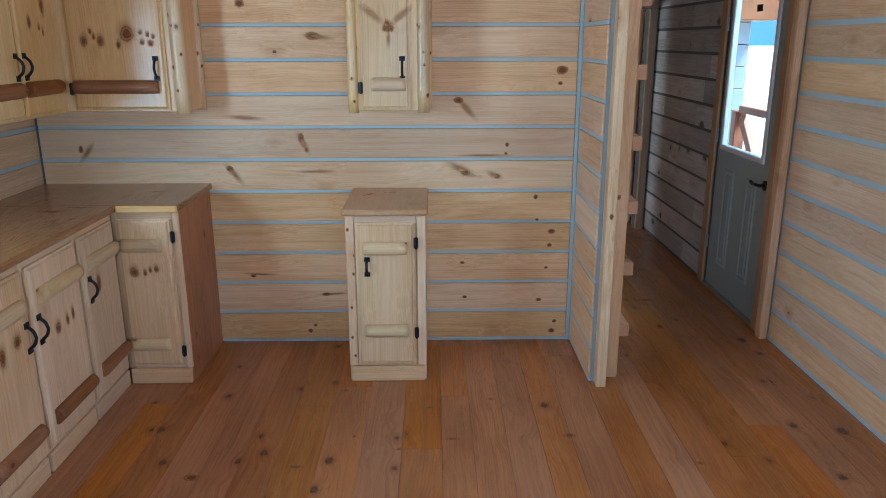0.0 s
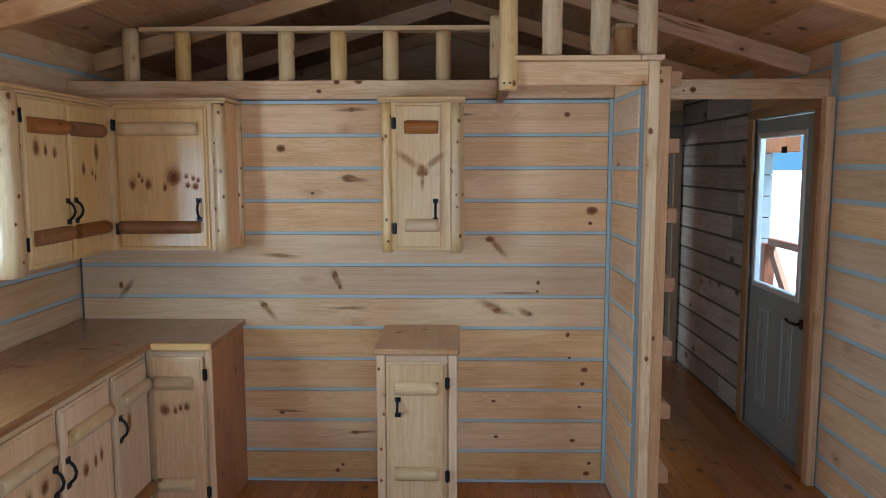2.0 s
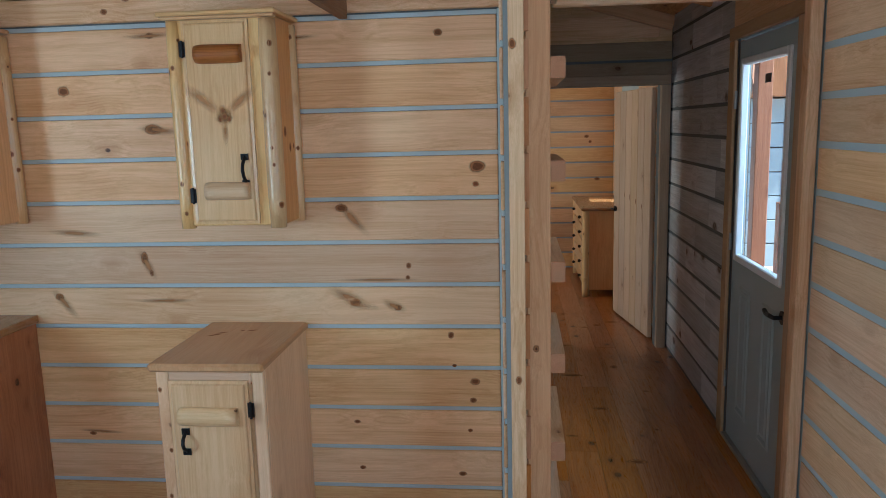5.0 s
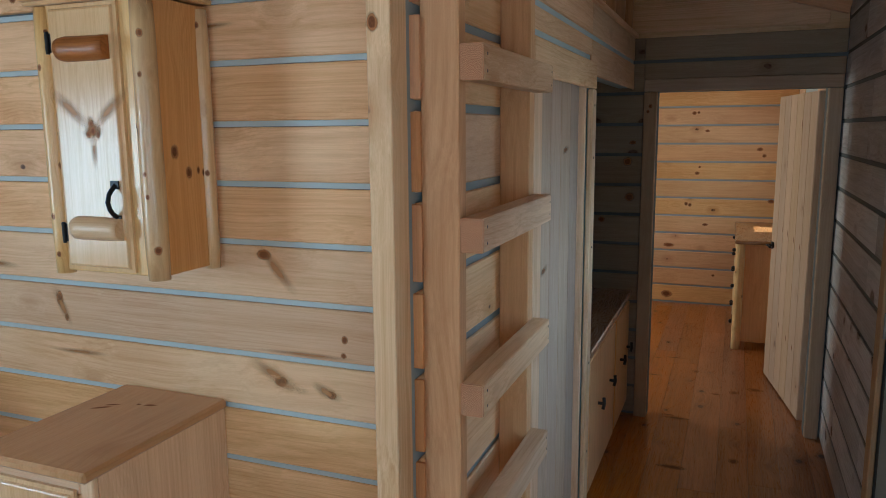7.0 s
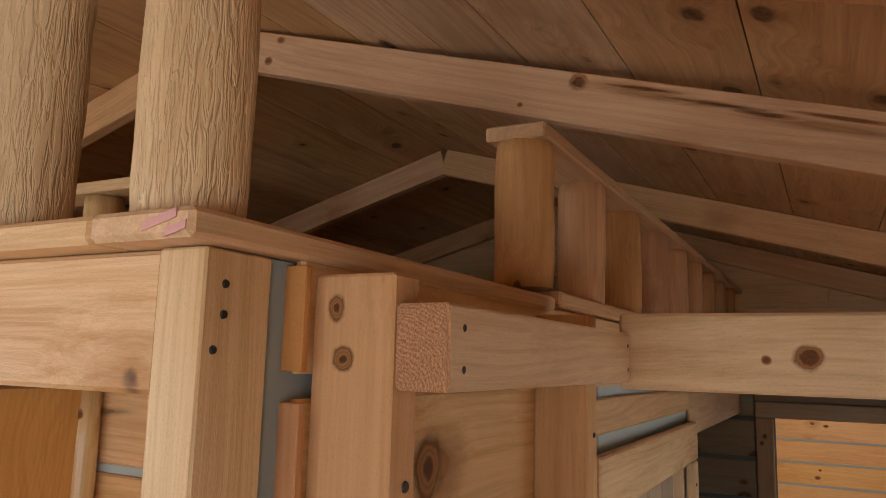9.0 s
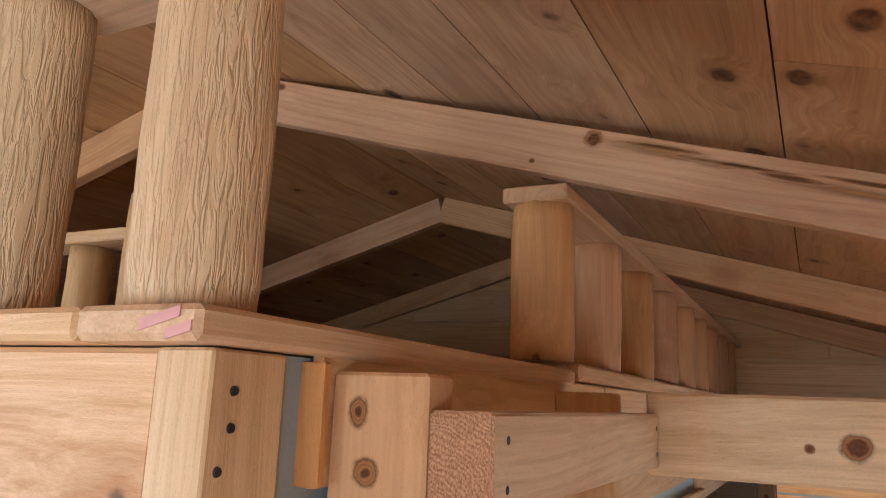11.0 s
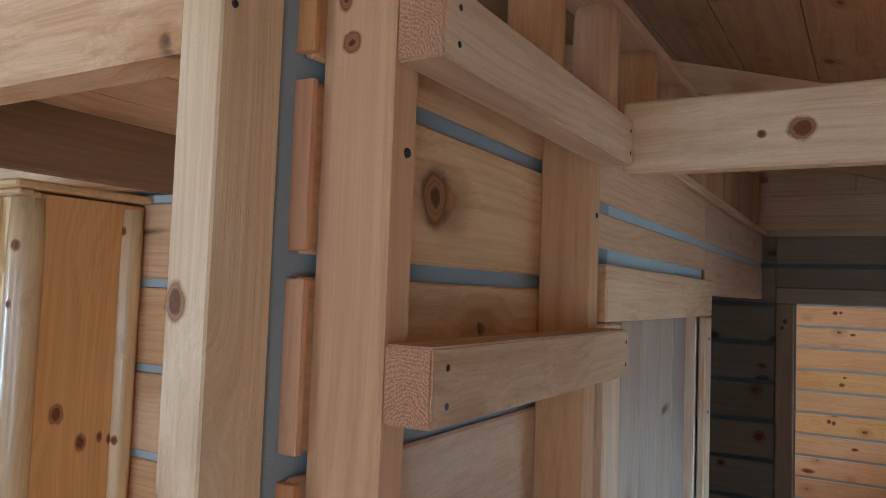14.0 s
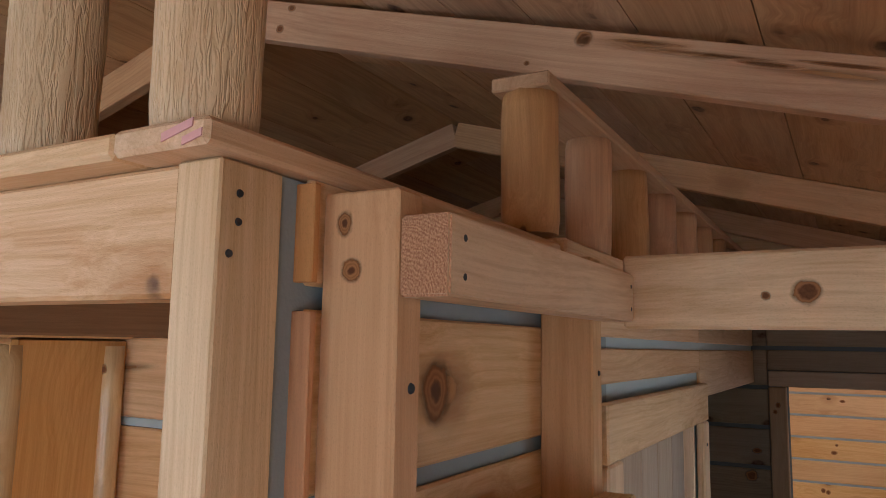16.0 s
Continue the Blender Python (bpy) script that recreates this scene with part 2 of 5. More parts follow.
FRONT_Z = pine("cabinet_pine_z", "z", (0.79, 0.555, 0.285), (0.60, 0.365, 0.15), 0.32, 0.5, 0.06, 0.4)
FRONT_X = pine("cabinet_pine_x", "x", (0.75, 0.50, 0.25), (0.56, 0.33, 0.14), 0.32, 0.4, 0.06, 0.4)
SIDE_Z = pine("stained_pine_z", "z", (0.44, 0.165, 0.052), (0.235, 0.075, 0.022), 0.4, 1.4, 0.05, 0.2, False, 0.0, 1.7, 1.5, (0.04, 0.014, 0.007))
TOP_Y = pine("worktop_pine_y", "y", (0.36, 0.195, 0.095), (0.23, 0.11, 0.048), 0.25, 0.9, 0.05, 0.6)
TOP_PALE = pine("pale_worktop_pine_y", "y", (0.60, 0.375, 0.20), (0.44, 0.25, 0.115), 0.30, 1.2, 0.05, 0.4)
LOG_Z = pine("peeled_log_z", "z", (0.76, 0.53, 0.26), (0.54, 0.315, 0.12), 0.32, 1.6, 0.10, 0.4, False, 0.0, 2.2, 1.5)
LOG_X = pine("peeled_log_x", "x", (0.74, 0.54, 0.31), (0.55, 0.35, 0.165), 0.42, 1.2, 0.10, 0.12, False, 0.0, 1.8, 1.2)
BARK_X = pine("brown_log_x", "x", (0.36, 0.165, 0.072), (0.18, 0.072, 0.03), 0.45, 1.0, 0.22, 0.08, False, 0.0, 1.8, 1.2)
CARVED_Z = pine("drawknifed_log_z", "z", (0.77, 0.545, 0.305), (0.58, 0.365, 0.175), 0.5, 0.4, 0.08, 0.0, False, 0.5)
FLOOR_Y = pine("floor_pine_y", "y", (0.48, 0.205, 0.068), (0.225, 0.080, 0.024), 0.27, 1.5, 0.08, 0.5, False, 0.0, 1.15, 1.8, (0.03, 0.010, 0.005))
CEIL_Y = pine("ceiling_pine_y", "y", (0.62, 0.375, 0.20), (0.34, 0.175, 0.08), 0.55, 1.5, 0.16, 0.0, True, 0.0, 1.4, 1.9)
END_GRAIN = end_grain_material()
PLANK_Z = pine("door_plank_z", "z", (0.66, 0.50, 0.35), (0.54, 0.37, 0.23), 0.5, 0.7)
TRIM_Z = pine("trim_pine_z", "z", (0.52, 0.36, 0.22), (0.40, 0.25, 0.14), 0.5, 0.5)
TRIM_X = pine("trim_pine_x", "x", (0.52, 0.36, 0.22), (0.40, 0.25, 0.14), 0.5, 0.5)
TRIM_Y = pine("trim_pine_y", "y", (0.52, 0.36, 0.22), (0.40, 0.25, 0.14), 0.5, 0.5)
AMBER_Z = pine("amber_cabinet_side_z", "z", (0.78, 0.45, 0.205), (0.58, 0.295, 0.11), 0.38, 0.3, 0.05, 0.3)
UPRIGHT_Z = pine("warm_stud_z", "z", (0.78, 0.485, 0.265), (0.58, 0.315, 0.145), 0.55, 0.5)
LOFT_LOG = pine("brown_peeled_log_z", "z", (0.62, 0.35, 0.175), (0.40, 0.20, 0.09), 0.5, 1.2, 0.12, 0.0, False, 0.0, 1.6, 1.3)
# dark brown board, its colour deepened further for shade under the bump-out
LOFT_LOG_Y = pine("shaded_brown_beam_y", "y", (0.27, 0.17, 0.10), (0.17, 0.10, 0.055), 0.55, 1.2)
LOFT_RAIL_Y = pine("loft_rail_pine_y", "y", (0.68, 0.43, 0.24), (0.50, 0.28, 0.13), 0.55, 0.8)
LOG_END = pine("sawn_log_end_z", "z", (0.62, 0.31, 0.135), (0.44, 0.195, 0.075), 0.65, 0.3, 0.12)
BATH_Z = pine("bath_door_plank_z", "z", (0.52, 0.40, 0.30), (0.36, 0.255, 0.18), 0.5, 0.7)
BED_X = pine("honey_siding_x", "x", (0.72, 0.45, 0.225), (0.53, 0.285, 0.115), 0.5, 0.9, 0.08, 0.0, False, 0.0, 1.0, 1.4)
PALE_Z = pine("pale_cabinet_pine_z", "z", (0.78, 0.55, 0.335), (0.58, 0.35, 0.18), 0.38, 0.5, 0.08, 0.2)
PALE_X = pine("pale_cabinet_pine_x", "x", (0.77, 0.54, 0.325), (0.57, 0.34, 0.175), 0.38, 0.4, 0.08, 0.2)
RAFTER_X = pine("rafter_pine_x", "x", (0.74, 0.445, 0.235), (0.52, 0.27, 0.12), 0.55, 1.2, 0.08, 0.0, False, 0.0, 1.0, 1.3)
CHINK = painted("chinking", (0.47, 0.54, 0.56), 0.8, 0.05, 60.0, 0.3)
# dark joint grey that stands in for shadow lines between the boards
CHINK_SHADOW = painted("shadow_grey_chinking", (0.13, 0.14, 0.145), 0.85, 0.12, 60.0, 0.3)
# chinking with the shade beside the ladder put into its colour
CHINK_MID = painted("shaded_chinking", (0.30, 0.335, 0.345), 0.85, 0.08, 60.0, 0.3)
DOOR_PAINT = painted("grey_door_paint", (0.36, 0.43, 0.455), 0.42, 0.04, 20.0, 0.05)
WHITE = painted("white_vinyl", (0.78, 0.80, 0.82), 0.35, 0.03)
BLACK = painted("black_iron", (0.016, 0.016, 0.018), 0.42, 0.2, 40.0, 0.2, 0.6)
STEEL = painted("dull_steel", (0.35, 0.36, 0.37), 0.38, 0.1, 40.0, 0.1, 0.9)
NAIL = painted("dark_nail", (0.05, 0.05, 0.055), 0.5, 0.2, 60.0, 0.2, 0.7)
PINK = painted("pink_marking", (0.80, 0.36, 0.34), 0.7, 0.25, 40.0)
STAINED = pine("outdoor_stained_timber", "z", (0.33, 0.14, 0.06), (0.20, 0.075, 0.03), 0.5, 0.5)
SNOW = painted("pale_gravel_ground", (0.46, 0.46, 0.44), 0.9, 0.2, 3.0, 0.4)
HILL = painted("wooded_hill", (0.045, 0.10, 0.15), 0.95, 0.25, 2.0, 0.4)
PALE = painted("pale_siding", (0.30, 0.31, 0.31), 0.6, 0.05)
DARK_FLOOR = painted("subfloor", (0.10, 0.055, 0.03), 0.9)
KNOT = knot_material("pine_knot")
STREAK = knot_material("pine_streak", True)
SOFT_KNOT = knot_material("sound_pine_knot", False, True)
GLASS = glass_material("window_glass")

# ---- builders ----
MESHES = {}


def finish(bm, name, mat, smooth=False):
    mesh = bpy.data.meshes.new(name)
    bm.to_mesh(mesh)
    bm.free()
    mesh.materials.append(mat)
    if smooth:
        for p in mesh.polygons:
            p.use_smooth = True
    return mesh


def block(bm, x0, x1, y0, y1, z0, z1):
    m = Matrix.Translation(((x0 + x1) / 2, (y0 + y1) / 2, (z0 + z1) / 2)) @ Matrix.Diagonal((x1 - x0, y1 - y0, z1 - z0, 1))
    return bmesh.ops.create_cube(bm, size=1.0, matrix=m)["verts"]


def block_mesh(dx, dy, dz, mat, c):
    key = (round(dx, 4), round(dy, 4), round(dz, 4), mat.name, c)
    if key not in MESHES:
        bm = bmesh.new()
        block(bm, -dx / 2, dx / 2, -dy / 2, dy / 2, -dz / 2, dz / 2)
        c = min(c, 0.3 * min(dx, dy, dz))
        if c > 0:
            bmesh.ops.bevel(bm, geom=bm.edges[:], offset=c, segments=1, affect="EDGES")
        MESHES[key] = finish(bm, "block", mat)
    return MESHES[key]


def base(o):
    """Where a thing's or part's origin lies in the frame in which it is being built."""
    at = Vector((0, 0, 0))
    while o:
        at += o.location
        o = o.parent
    return at


def hang(ob, parent, at, label=""):
    if parent:
        ob.parent = parent
        ob.location = Vector(at) - base(parent)
    else:
        ob.location = at
    if label:
        ob["label"] = label
    return ob


def part(name, bm, mat, parent, label="", smooth=False):
    """Links a bmesh, drawn in the frame of the whole thing, as one mesh under a thing or a part."""
    bm.verts.ensure_lookup_table()
    mid = sum((v.co for v in bm.verts), Vector()) / len(bm.verts)
    bmesh.ops.translate(bm, verts=bm.verts, vec=-mid)
    return hang(new(name, finish(bm, name, mat, smooth)), parent, mid, label)


def bar(name, x0, x1, y0, y1, z0, z1, mat, parent=None, c=0.004, label=""):
    """A sawn piece with eased edges; alike pieces share their mesh."""
    ob = new(name, block_mesh(x1 - x0, y1 - y0, z1 - z0, mat, c))
    return hang(ob, parent, ((x0 + x1) / 2, (y0 + y1) / 2, (z0 + z1) / 2), label)


def thing(name, at, label, category, group="", kind=""):
    ob = new(name)
    ob.empty_display_size = 0.1
    tagged(ob, label, category, group, kind)
    ob["stand"] = at
    return ob


def stand(ob, turn=0.0):
    """Moves a finished thing to its place."""
    at = ob["stand"]
    ob.matrix_basis = pose(at[0], at[1], at[2], 0, 0, turn)
    del ob["stand"]
    return ob


def core(name, boxes, mat, label=""):
    bm = bmesh.new()
    for b in boxes:
        block(bm, *b)
    ob = new(name, finish(bm, name, mat))
    return tagged(ob, label, "", "", "structure")


def log_mesh(bm, length, r, axis, half=False, seed=0, taper=0.04, rings=9, sides=16, flat_end=0.002):
    """A peeled log along an axis from 0 to length, with an uneven girth; half: only the side towards -y."""
    rows = []
    for i in range(rings + 1):
        u = i / rings
        rr = r * (1 - taper * u) * (1 + 0.035 * noise.noise((seed * 7.3, u * 4.0, 1.7)))
        bx, by = 0.03 * r * noise.noise((seed * 3.1, u * 2.2, 9.0)), 0.03 * r * noise.noise((seed * 5.1, u * 2.2, 4.0))
        if i in (0, rings):
            rr -= flat_end
        ring = []
        for k in range(sides + (1 if half else 0)):
            a = (math.pi * k / sides + math.pi) if half else 2 * math.pi * k / sides
            q = rr * (1 + 0.03 * noise.noise((seed + math.cos(a) * 1.3, math.sin(a) * 1.3, u * 3)))
            c, s = bx + q * math.cos(a), (by if not half else 0) + q * math.sin(a)
            d = u * length
            co = (c, s, d) if axis == "z" else ((d, s, c) if axis == "x" else (c, d, s))
            ring.append(bm.verts.new(co))
        rows.append(ring)
    n = len(rows[0])
    for a, b in zip(rows, rows[1:]):
        for k in range(n - (1 if half else 0)):
            bm.faces.new((a[k], a[(k + 1) % n], b[(k + 1) % n], b[k]))
        if half:
            bm.faces.new((a[n - 1], a[0], b[0], b[n - 1]))
    bm.faces.new(rows[0])
    bm.faces.new(rows[-1])
    bmesh.ops.recalc_face_normals(bm, faces=bm.faces[:])


def log(name, at, length, r, axis, mat, parent=None, half=False, seed=0, label="", taper=0.04):
    bm = bmesh.new()
    log_mesh(bm, length, r, axis, half, seed, taper)
    ob = new(name, finish(bm, name, mat, True))
    for p in ob.data.polygons:
        if len(p.vertices) > 4:
            p.use_smooth = False
    return hang(ob, parent, at, label)


def tube(bm, points, r, sides=8):
    """A rod of round section along a bent line."""
    pts = [Vector(p) for p in points]
    rows = []
    for i, p in enumerate(pts):
        way = (pts[min(i + 1, len(pts) - 1)] - pts[max(i - 1, 0)]).normalized()
        u = way.orthogonal().normalized() if i == 0 else (rows_u - way * rows_u.dot(way)).normalized()
        rows_u = u
        w = way.cross(u)
        rows.append([bm.verts.new(p + r * (math.cos(2 * math.pi * k / sides) * u + math.sin(2 * math.pi * k / sides) * w)) for k in range(sides)])
    for a, b in zip(rows, rows[1:]):
        for k in range(sides):
            bm.faces.new((a[k], a[(k + 1) % sides], b[(k + 1) % sides], b[k]))
    bm.faces.new(rows[0])
    bm.faces.new(rows[-1])
    bmesh.ops.recalc_face_normals(bm, faces=bm.faces[:])


def disc_mesh(mat):
    bm = bmesh.new()
    bmesh.ops.create_circle(bm, cap_ends=True, segments=22, radius=1.0)
    return finish(bm, "knot", mat)


KNOT_DISC, STREAK_DISC, SOFT_DISC = disc_mesh(KNOT), disc_mesh(STREAK), disc_mesh(SOFT_KNOT)
TURNS = {"-y": (90, 0, 0), "+x": (90, 0, 90), "-x": (90, 0, -90), "+z": (0, 0, 0)}


def knot(parent, x, y, z, wide, high, side="-y", spin=0.0, pale=False, soft=False):
    """A knot in the face of a board: wide and high are its half sizes; soft: a sound brown one with rings."""
    ob = new("grain_streak" if pale else "knot", STREAK_DISC if pale else (SOFT_DISC if soft else KNOT_DISC))
    hang(ob, parent, (x, y, z))
    rx, ry, rz = TURNS[side]
    ob.rotation_euler = (Euler((radians(rx), radians(ry), radians(rz))).to_matrix() @ Matrix.Rotation(radians(spin), 3, "Z")).to_euler()
    ob.scale = (wide * 1.35, high * 1.35, 1)
    return ob


def log_knots(owner, x, y, r, z0, z1, count, seed):
    """Small knots round a peeled log, on the side towards the room."""
    rnd = random.Random(seed)
    for k in range(count):
        a = rnd.uniform(200, 350)
        z = z0 + (z1 - z0) * (k + rnd.uniform(0.2, 0.8)) / count
        s = rnd.uniform(0.0055, 0.0105)
        ob = new("knot", KNOT_DISC)
        hang(ob, owner, (x + 1.01 * r * math.cos(radians(a)), y + 1.01 * r * math.sin(radians(a)), z))
        ob.rotation_euler = (radians(90), 0, radians(a + 90))
        ob.scale = (s * 1.3, s * 1.6, 1)


def nail(parent, x, y, z, side="-y", r=0.006):
    bm = bmesh.new()
    bmesh.ops.create_cone(bm, cap_ends=True, segments=10, radius1=r, radius2=r * 0.8, depth=0.002)
    rx, ry, rz = TURNS[side]
    bmesh.ops.transform(bm, matrix=pose(x, y, z, rx, ry, rz), verts=bm.verts)
    return part("nail", bm, NAIL, parent, "dark nail head")


def pull(parent, x, y, z, high=0.10, side=1):
    """A black iron bow handle on a front that faces -y."""
    bm = bmesh.new()
    for s in (-1, 1):
        block(bm, x - 0.014, x + 0.014, y - 0.005, y, z + s * high / 2 - 0.013, z + s * high / 2 + 0.010)
    pts = [(x, y, z - high / 2)] + [(x, y - 0.032 * math.sin(math.pi * u) ** 0.6, z + (u - 0.5) * high * 0.86) for u in (0.04, 0.12, 0.25, 0.5, 0.75, 0.88, 0.96)] + [(x, y, z + high / 2)]
    tube(bm, pts, 0.0065)
    return part("handle", bm, BLACK, parent, "black iron bow handle")


def hinge(parent, x, y, z):
    bm = bmesh.new()
    block(bm, x - 0.011, x + 0.011, y - 0.004, y, z - 0.026, z + 0.026)
    tube(bm, [(x, y - 0.006, z - 0.03), (x, y - 0.006, z + 0.03)], 0.005)
    return part("hinge", bm, BLACK, parent, "black iron hinge")


def raised_door(parent, x0, x1, y, z0, z1, mat, name="door"):
    """A cabinet door that faces -y, with a stepped edge round a flat panel."""
    bm = bmesh.new()
    levels = ((0.0, 0.0), (0.0, -0.010), (0.010, -0.012), (0.014, -0.018), (0.018, -0.020))
    rows = [[bm.verts.new(p) for p in ((x0 + e, y + d, z0 + e), (x1 - e, y + d, z0 + e), (x1 - e, y + d, z1 - e), (x0 + e, y + d, z1 - e))] for e, d in levels]
    for a, b in zip(rows, rows[1:]):
        for k in range(4):
            bm.faces.new((a[k], a[(k + 1) % 4], b[(k + 1) % 4], b[k]))
    bm.faces.new(rows[-1])
    bm.faces.new(rows[0][::-1])
    bmesh.ops.recalc_face_normals(bm, faces=bm.faces[:])
    return part(name, bm, mat, parent)


def batten(door, x0, x1, y, z, r=0.034, brown=False, seed=0):
    """A half log nailed across a door."""
    return log("half_log_batten", (x0, y, z), x1 - x0, r, "x", BARK_X if brown else LOG_X, door, True, seed, "dark brown half log" if brown else "peeled pale half log", 0.02)

# ---- plan, in metres ----
WEST, EAST = -2.10, 1.965          # inner faces of the long walls
KITCHEN, SOUTH = 3.935, -1.60      # kitchen wall, wall behind the walk
END, BED = 6.55, 9.70              # hall's end wall, bedroom's far wall
HALL = 0.89                        # hall face of the wall with the ladder
PITCH = 0.175                      # height of a course of siding
SLOPE, EAVE, RIDGE = 0.284, 2.41, -0.07


def roof_z(x):
    return EAVE + SLOPE * (EAST - RIDGE - abs(x - RIDGE))


# ---- large structure ----
core("floor", [(WEST - 0.15, EAST + 0.15, SOUTH - 0.15, BED + 0.15, -0.12, -0.022)], DARK_FLOOR, "timber subfloor under the floor planks")
core("wall_west", [(WEST - 0.15, WEST - 0.012, SOUTH - 0.15, 1.28, 0, 2.5), (WEST - 0.15, WEST - 0.012, 2.22, 7.4, 0, 2.5), (WEST - 0.15, WEST - 0.012, 8.6, BED + 0.15, 0, 2.5), (WEST - 0.15, WEST - 0.012, 7.4, 8.6, 0, 0.95), (WEST - 0.15, WEST - 0.012, 7.4, 8.6, 1.95, 2.5),
                   (WEST - 0.15, WEST - 0.012, 1.28, 2.22, 0, 1.06), (WEST - 0.15, WEST - 0.012, 1.28, 2.22, 1.94, 2.5)], CHINK, "log siding with pale chinking and a window opening")
core("wall_south", [(WEST, -0.40, SOUTH - 0.15, SOUTH - 0.012, 0, 3.05), (1.40, EAST, SOUTH - 0.15, SOUTH - 0.012, 0, 3.05),
                    (-0.40, 1.40, SOUTH - 0.15, SOUTH - 0.012, 0, 0.92), (-0.40, 1.40, SOUTH - 0.15, SOUTH - 0.012, 2.08, 3.05)], CHINK, "log siding with pale chinking and a wide window opening")
core("wall_kitchen", [(WEST, 0.835, KITCHEN + 0.012, KITCHEN + 0.11, 0, 2.13)], CHINK_SHADOW, "pine log siding with pale blue-grey chinking")
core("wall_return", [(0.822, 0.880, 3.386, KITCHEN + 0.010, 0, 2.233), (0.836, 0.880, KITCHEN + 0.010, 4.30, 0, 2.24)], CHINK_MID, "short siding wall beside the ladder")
core("wall_bath", [(0.80, 0.880, 4.30, 5.10, 1.955, 2.24), (0.80, 0.880, 5.10, 5.20, 0, 2.24), (0.10, 0.79, 5.12, 5.19, 0, 2.24), (0.80, 0.880, 5.20, END, 1.965, 2.24)], CHINK, "hall wall with a door opening and a header over the recess")
core("wall_east", [(EAST + 0.006, EAST + 0.07, SOUTH - 0.15, 0.75, 0, 2.5), (EAST + 0.006, EAST + 0.07, 1.85, 4.10, 0, 2.5), (EAST + 0.006, EAST + 0.07, 0.75, 1.85, 0, 0.95), (EAST + 0.006, EAST + 0.07, 0.75, 1.85, 1.95, 2.5),
                   (EAST + 0.006, EAST + 0.07, 7.0, 8.05, 0, 2.5), (EAST + 0.006, EAST + 0.07, 9.05, BED + 0.15, 0, 2.5),
                   (EAST + 0.006, EAST + 0.07, 4.10, 4.95, 2.07, 2.5), (EAST + 0.006, EAST + 0.07, 8.05, 9.05, 0, 0.95), (EAST + 0.006, EAST + 0.07, 8.05, 9.05, 1.95, 2.5)], CHINK, "long outer wall of log siding with chinking")
core("wall_hall", [(EAST + 0.006, EAST + 0.07, 4.95, 7.0, 0, 2.5)], CHINK_SHADOW, "hall stretch of the outer wall with shadow-grey joints")
core("wall_end", [(-0.20, 1.02, END + 0.012, END + 0.11, 0, 2.24), (1.887, EAST + 0.006, END + 0.012, END + 0.11, 0, 2.24), (1.02, 1.887, END + 0.012, END + 0.11, 1.94, 2.24)], CHINK_SHADOW, "siding wall at the hall's end with a doorway")
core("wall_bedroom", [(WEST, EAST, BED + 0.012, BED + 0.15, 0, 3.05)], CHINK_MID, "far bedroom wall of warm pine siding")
core("wall_bath_back", [(-0.28, -0.20, KITCHEN + 0.11, END + 0.012, 0, 2.2), (WEST, -0.20, END + 0.012, END + 0.11, 0, 2.24)], CHINK_SHADOW, "plain partition closing the bathroom and bedroom")


def gable(name, y0, y1, mat, label):
    """The part of a cross wall above the loft, up to the roof."""
    bm = bmesh.new()
    z0 = 2.236
    outline = [(WEST, z0), (EAST, z0), (EAST, EAVE), (RIDGE, roof_z(RIDGE)), (WEST, EAVE)]
    a = [bm.verts.new((x, y0, z)) for x, z in outline]
    b = [bm.verts.new((x, y1, z)) for x, z in outline]
    bm.faces.new(a)
    bm.faces.new(b[::-1])
    for k in range(5):
        bm.faces.new((a[k], b[k], b[(k + 1) % 5], a[(k + 1) % 5]))
    bmesh.ops.recalc_face_normals(bm, faces=bm.faces[:])
    return tagged(new(name, finish(bm, name, mat)), label, "", "", "structure")


wall_gable = gable("wall_gable", END + 0.022, END + 0.108, SIDING_X, "siding gable above the loft")


def ceiling(side):
    """One slope of the boarded ceiling: wide planks along the ridge, joined in one mesh."""
    rnd = random.Random(5 + side)
    bm = bmesh.new()
    run = EAST - RIDGE + 0.16
    d = 0.0
    while d < run:
        w = min(rnd.uniform(0.17, 0.23), run - d)
        y = SOUTH - 0.15
        while y < BED + 0.15:
            length = min(rnd.uniform(2.2, 3.8), BED + 0.15 - y)
            gap = 0.0012
            corners = []
            for dd, yy in ((d + gap, y), (d + w - gap, y), (d + w - gap, y + length - 0.002), (d + gap, y + length - 0.002)):
                corners.append((RIDGE + side * dd, yy, roof_z(RIDGE) - SLOPE * dd))
            low = [bm.verts.new(c) for c in corners]
            high = [bm.verts.new((c[0], c[1], c[2] + 0.02)) for c in corners]
            bm.faces.new(low)
            bm.faces.new(high[::-1])
            for k in range(4):
                bm.faces.new((low[k], high[k], high[(k + 1) % 4], low[(k + 1) % 4]))
            y += length
        d += w
    bmesh.ops.recalc_face_normals(bm, faces=bm.faces[:])
    return tagged(new("ceiling", finish(bm, "ceiling", CEIL_Y)), "sloping ceiling of wide knotty pine planks", "", "", "structure")


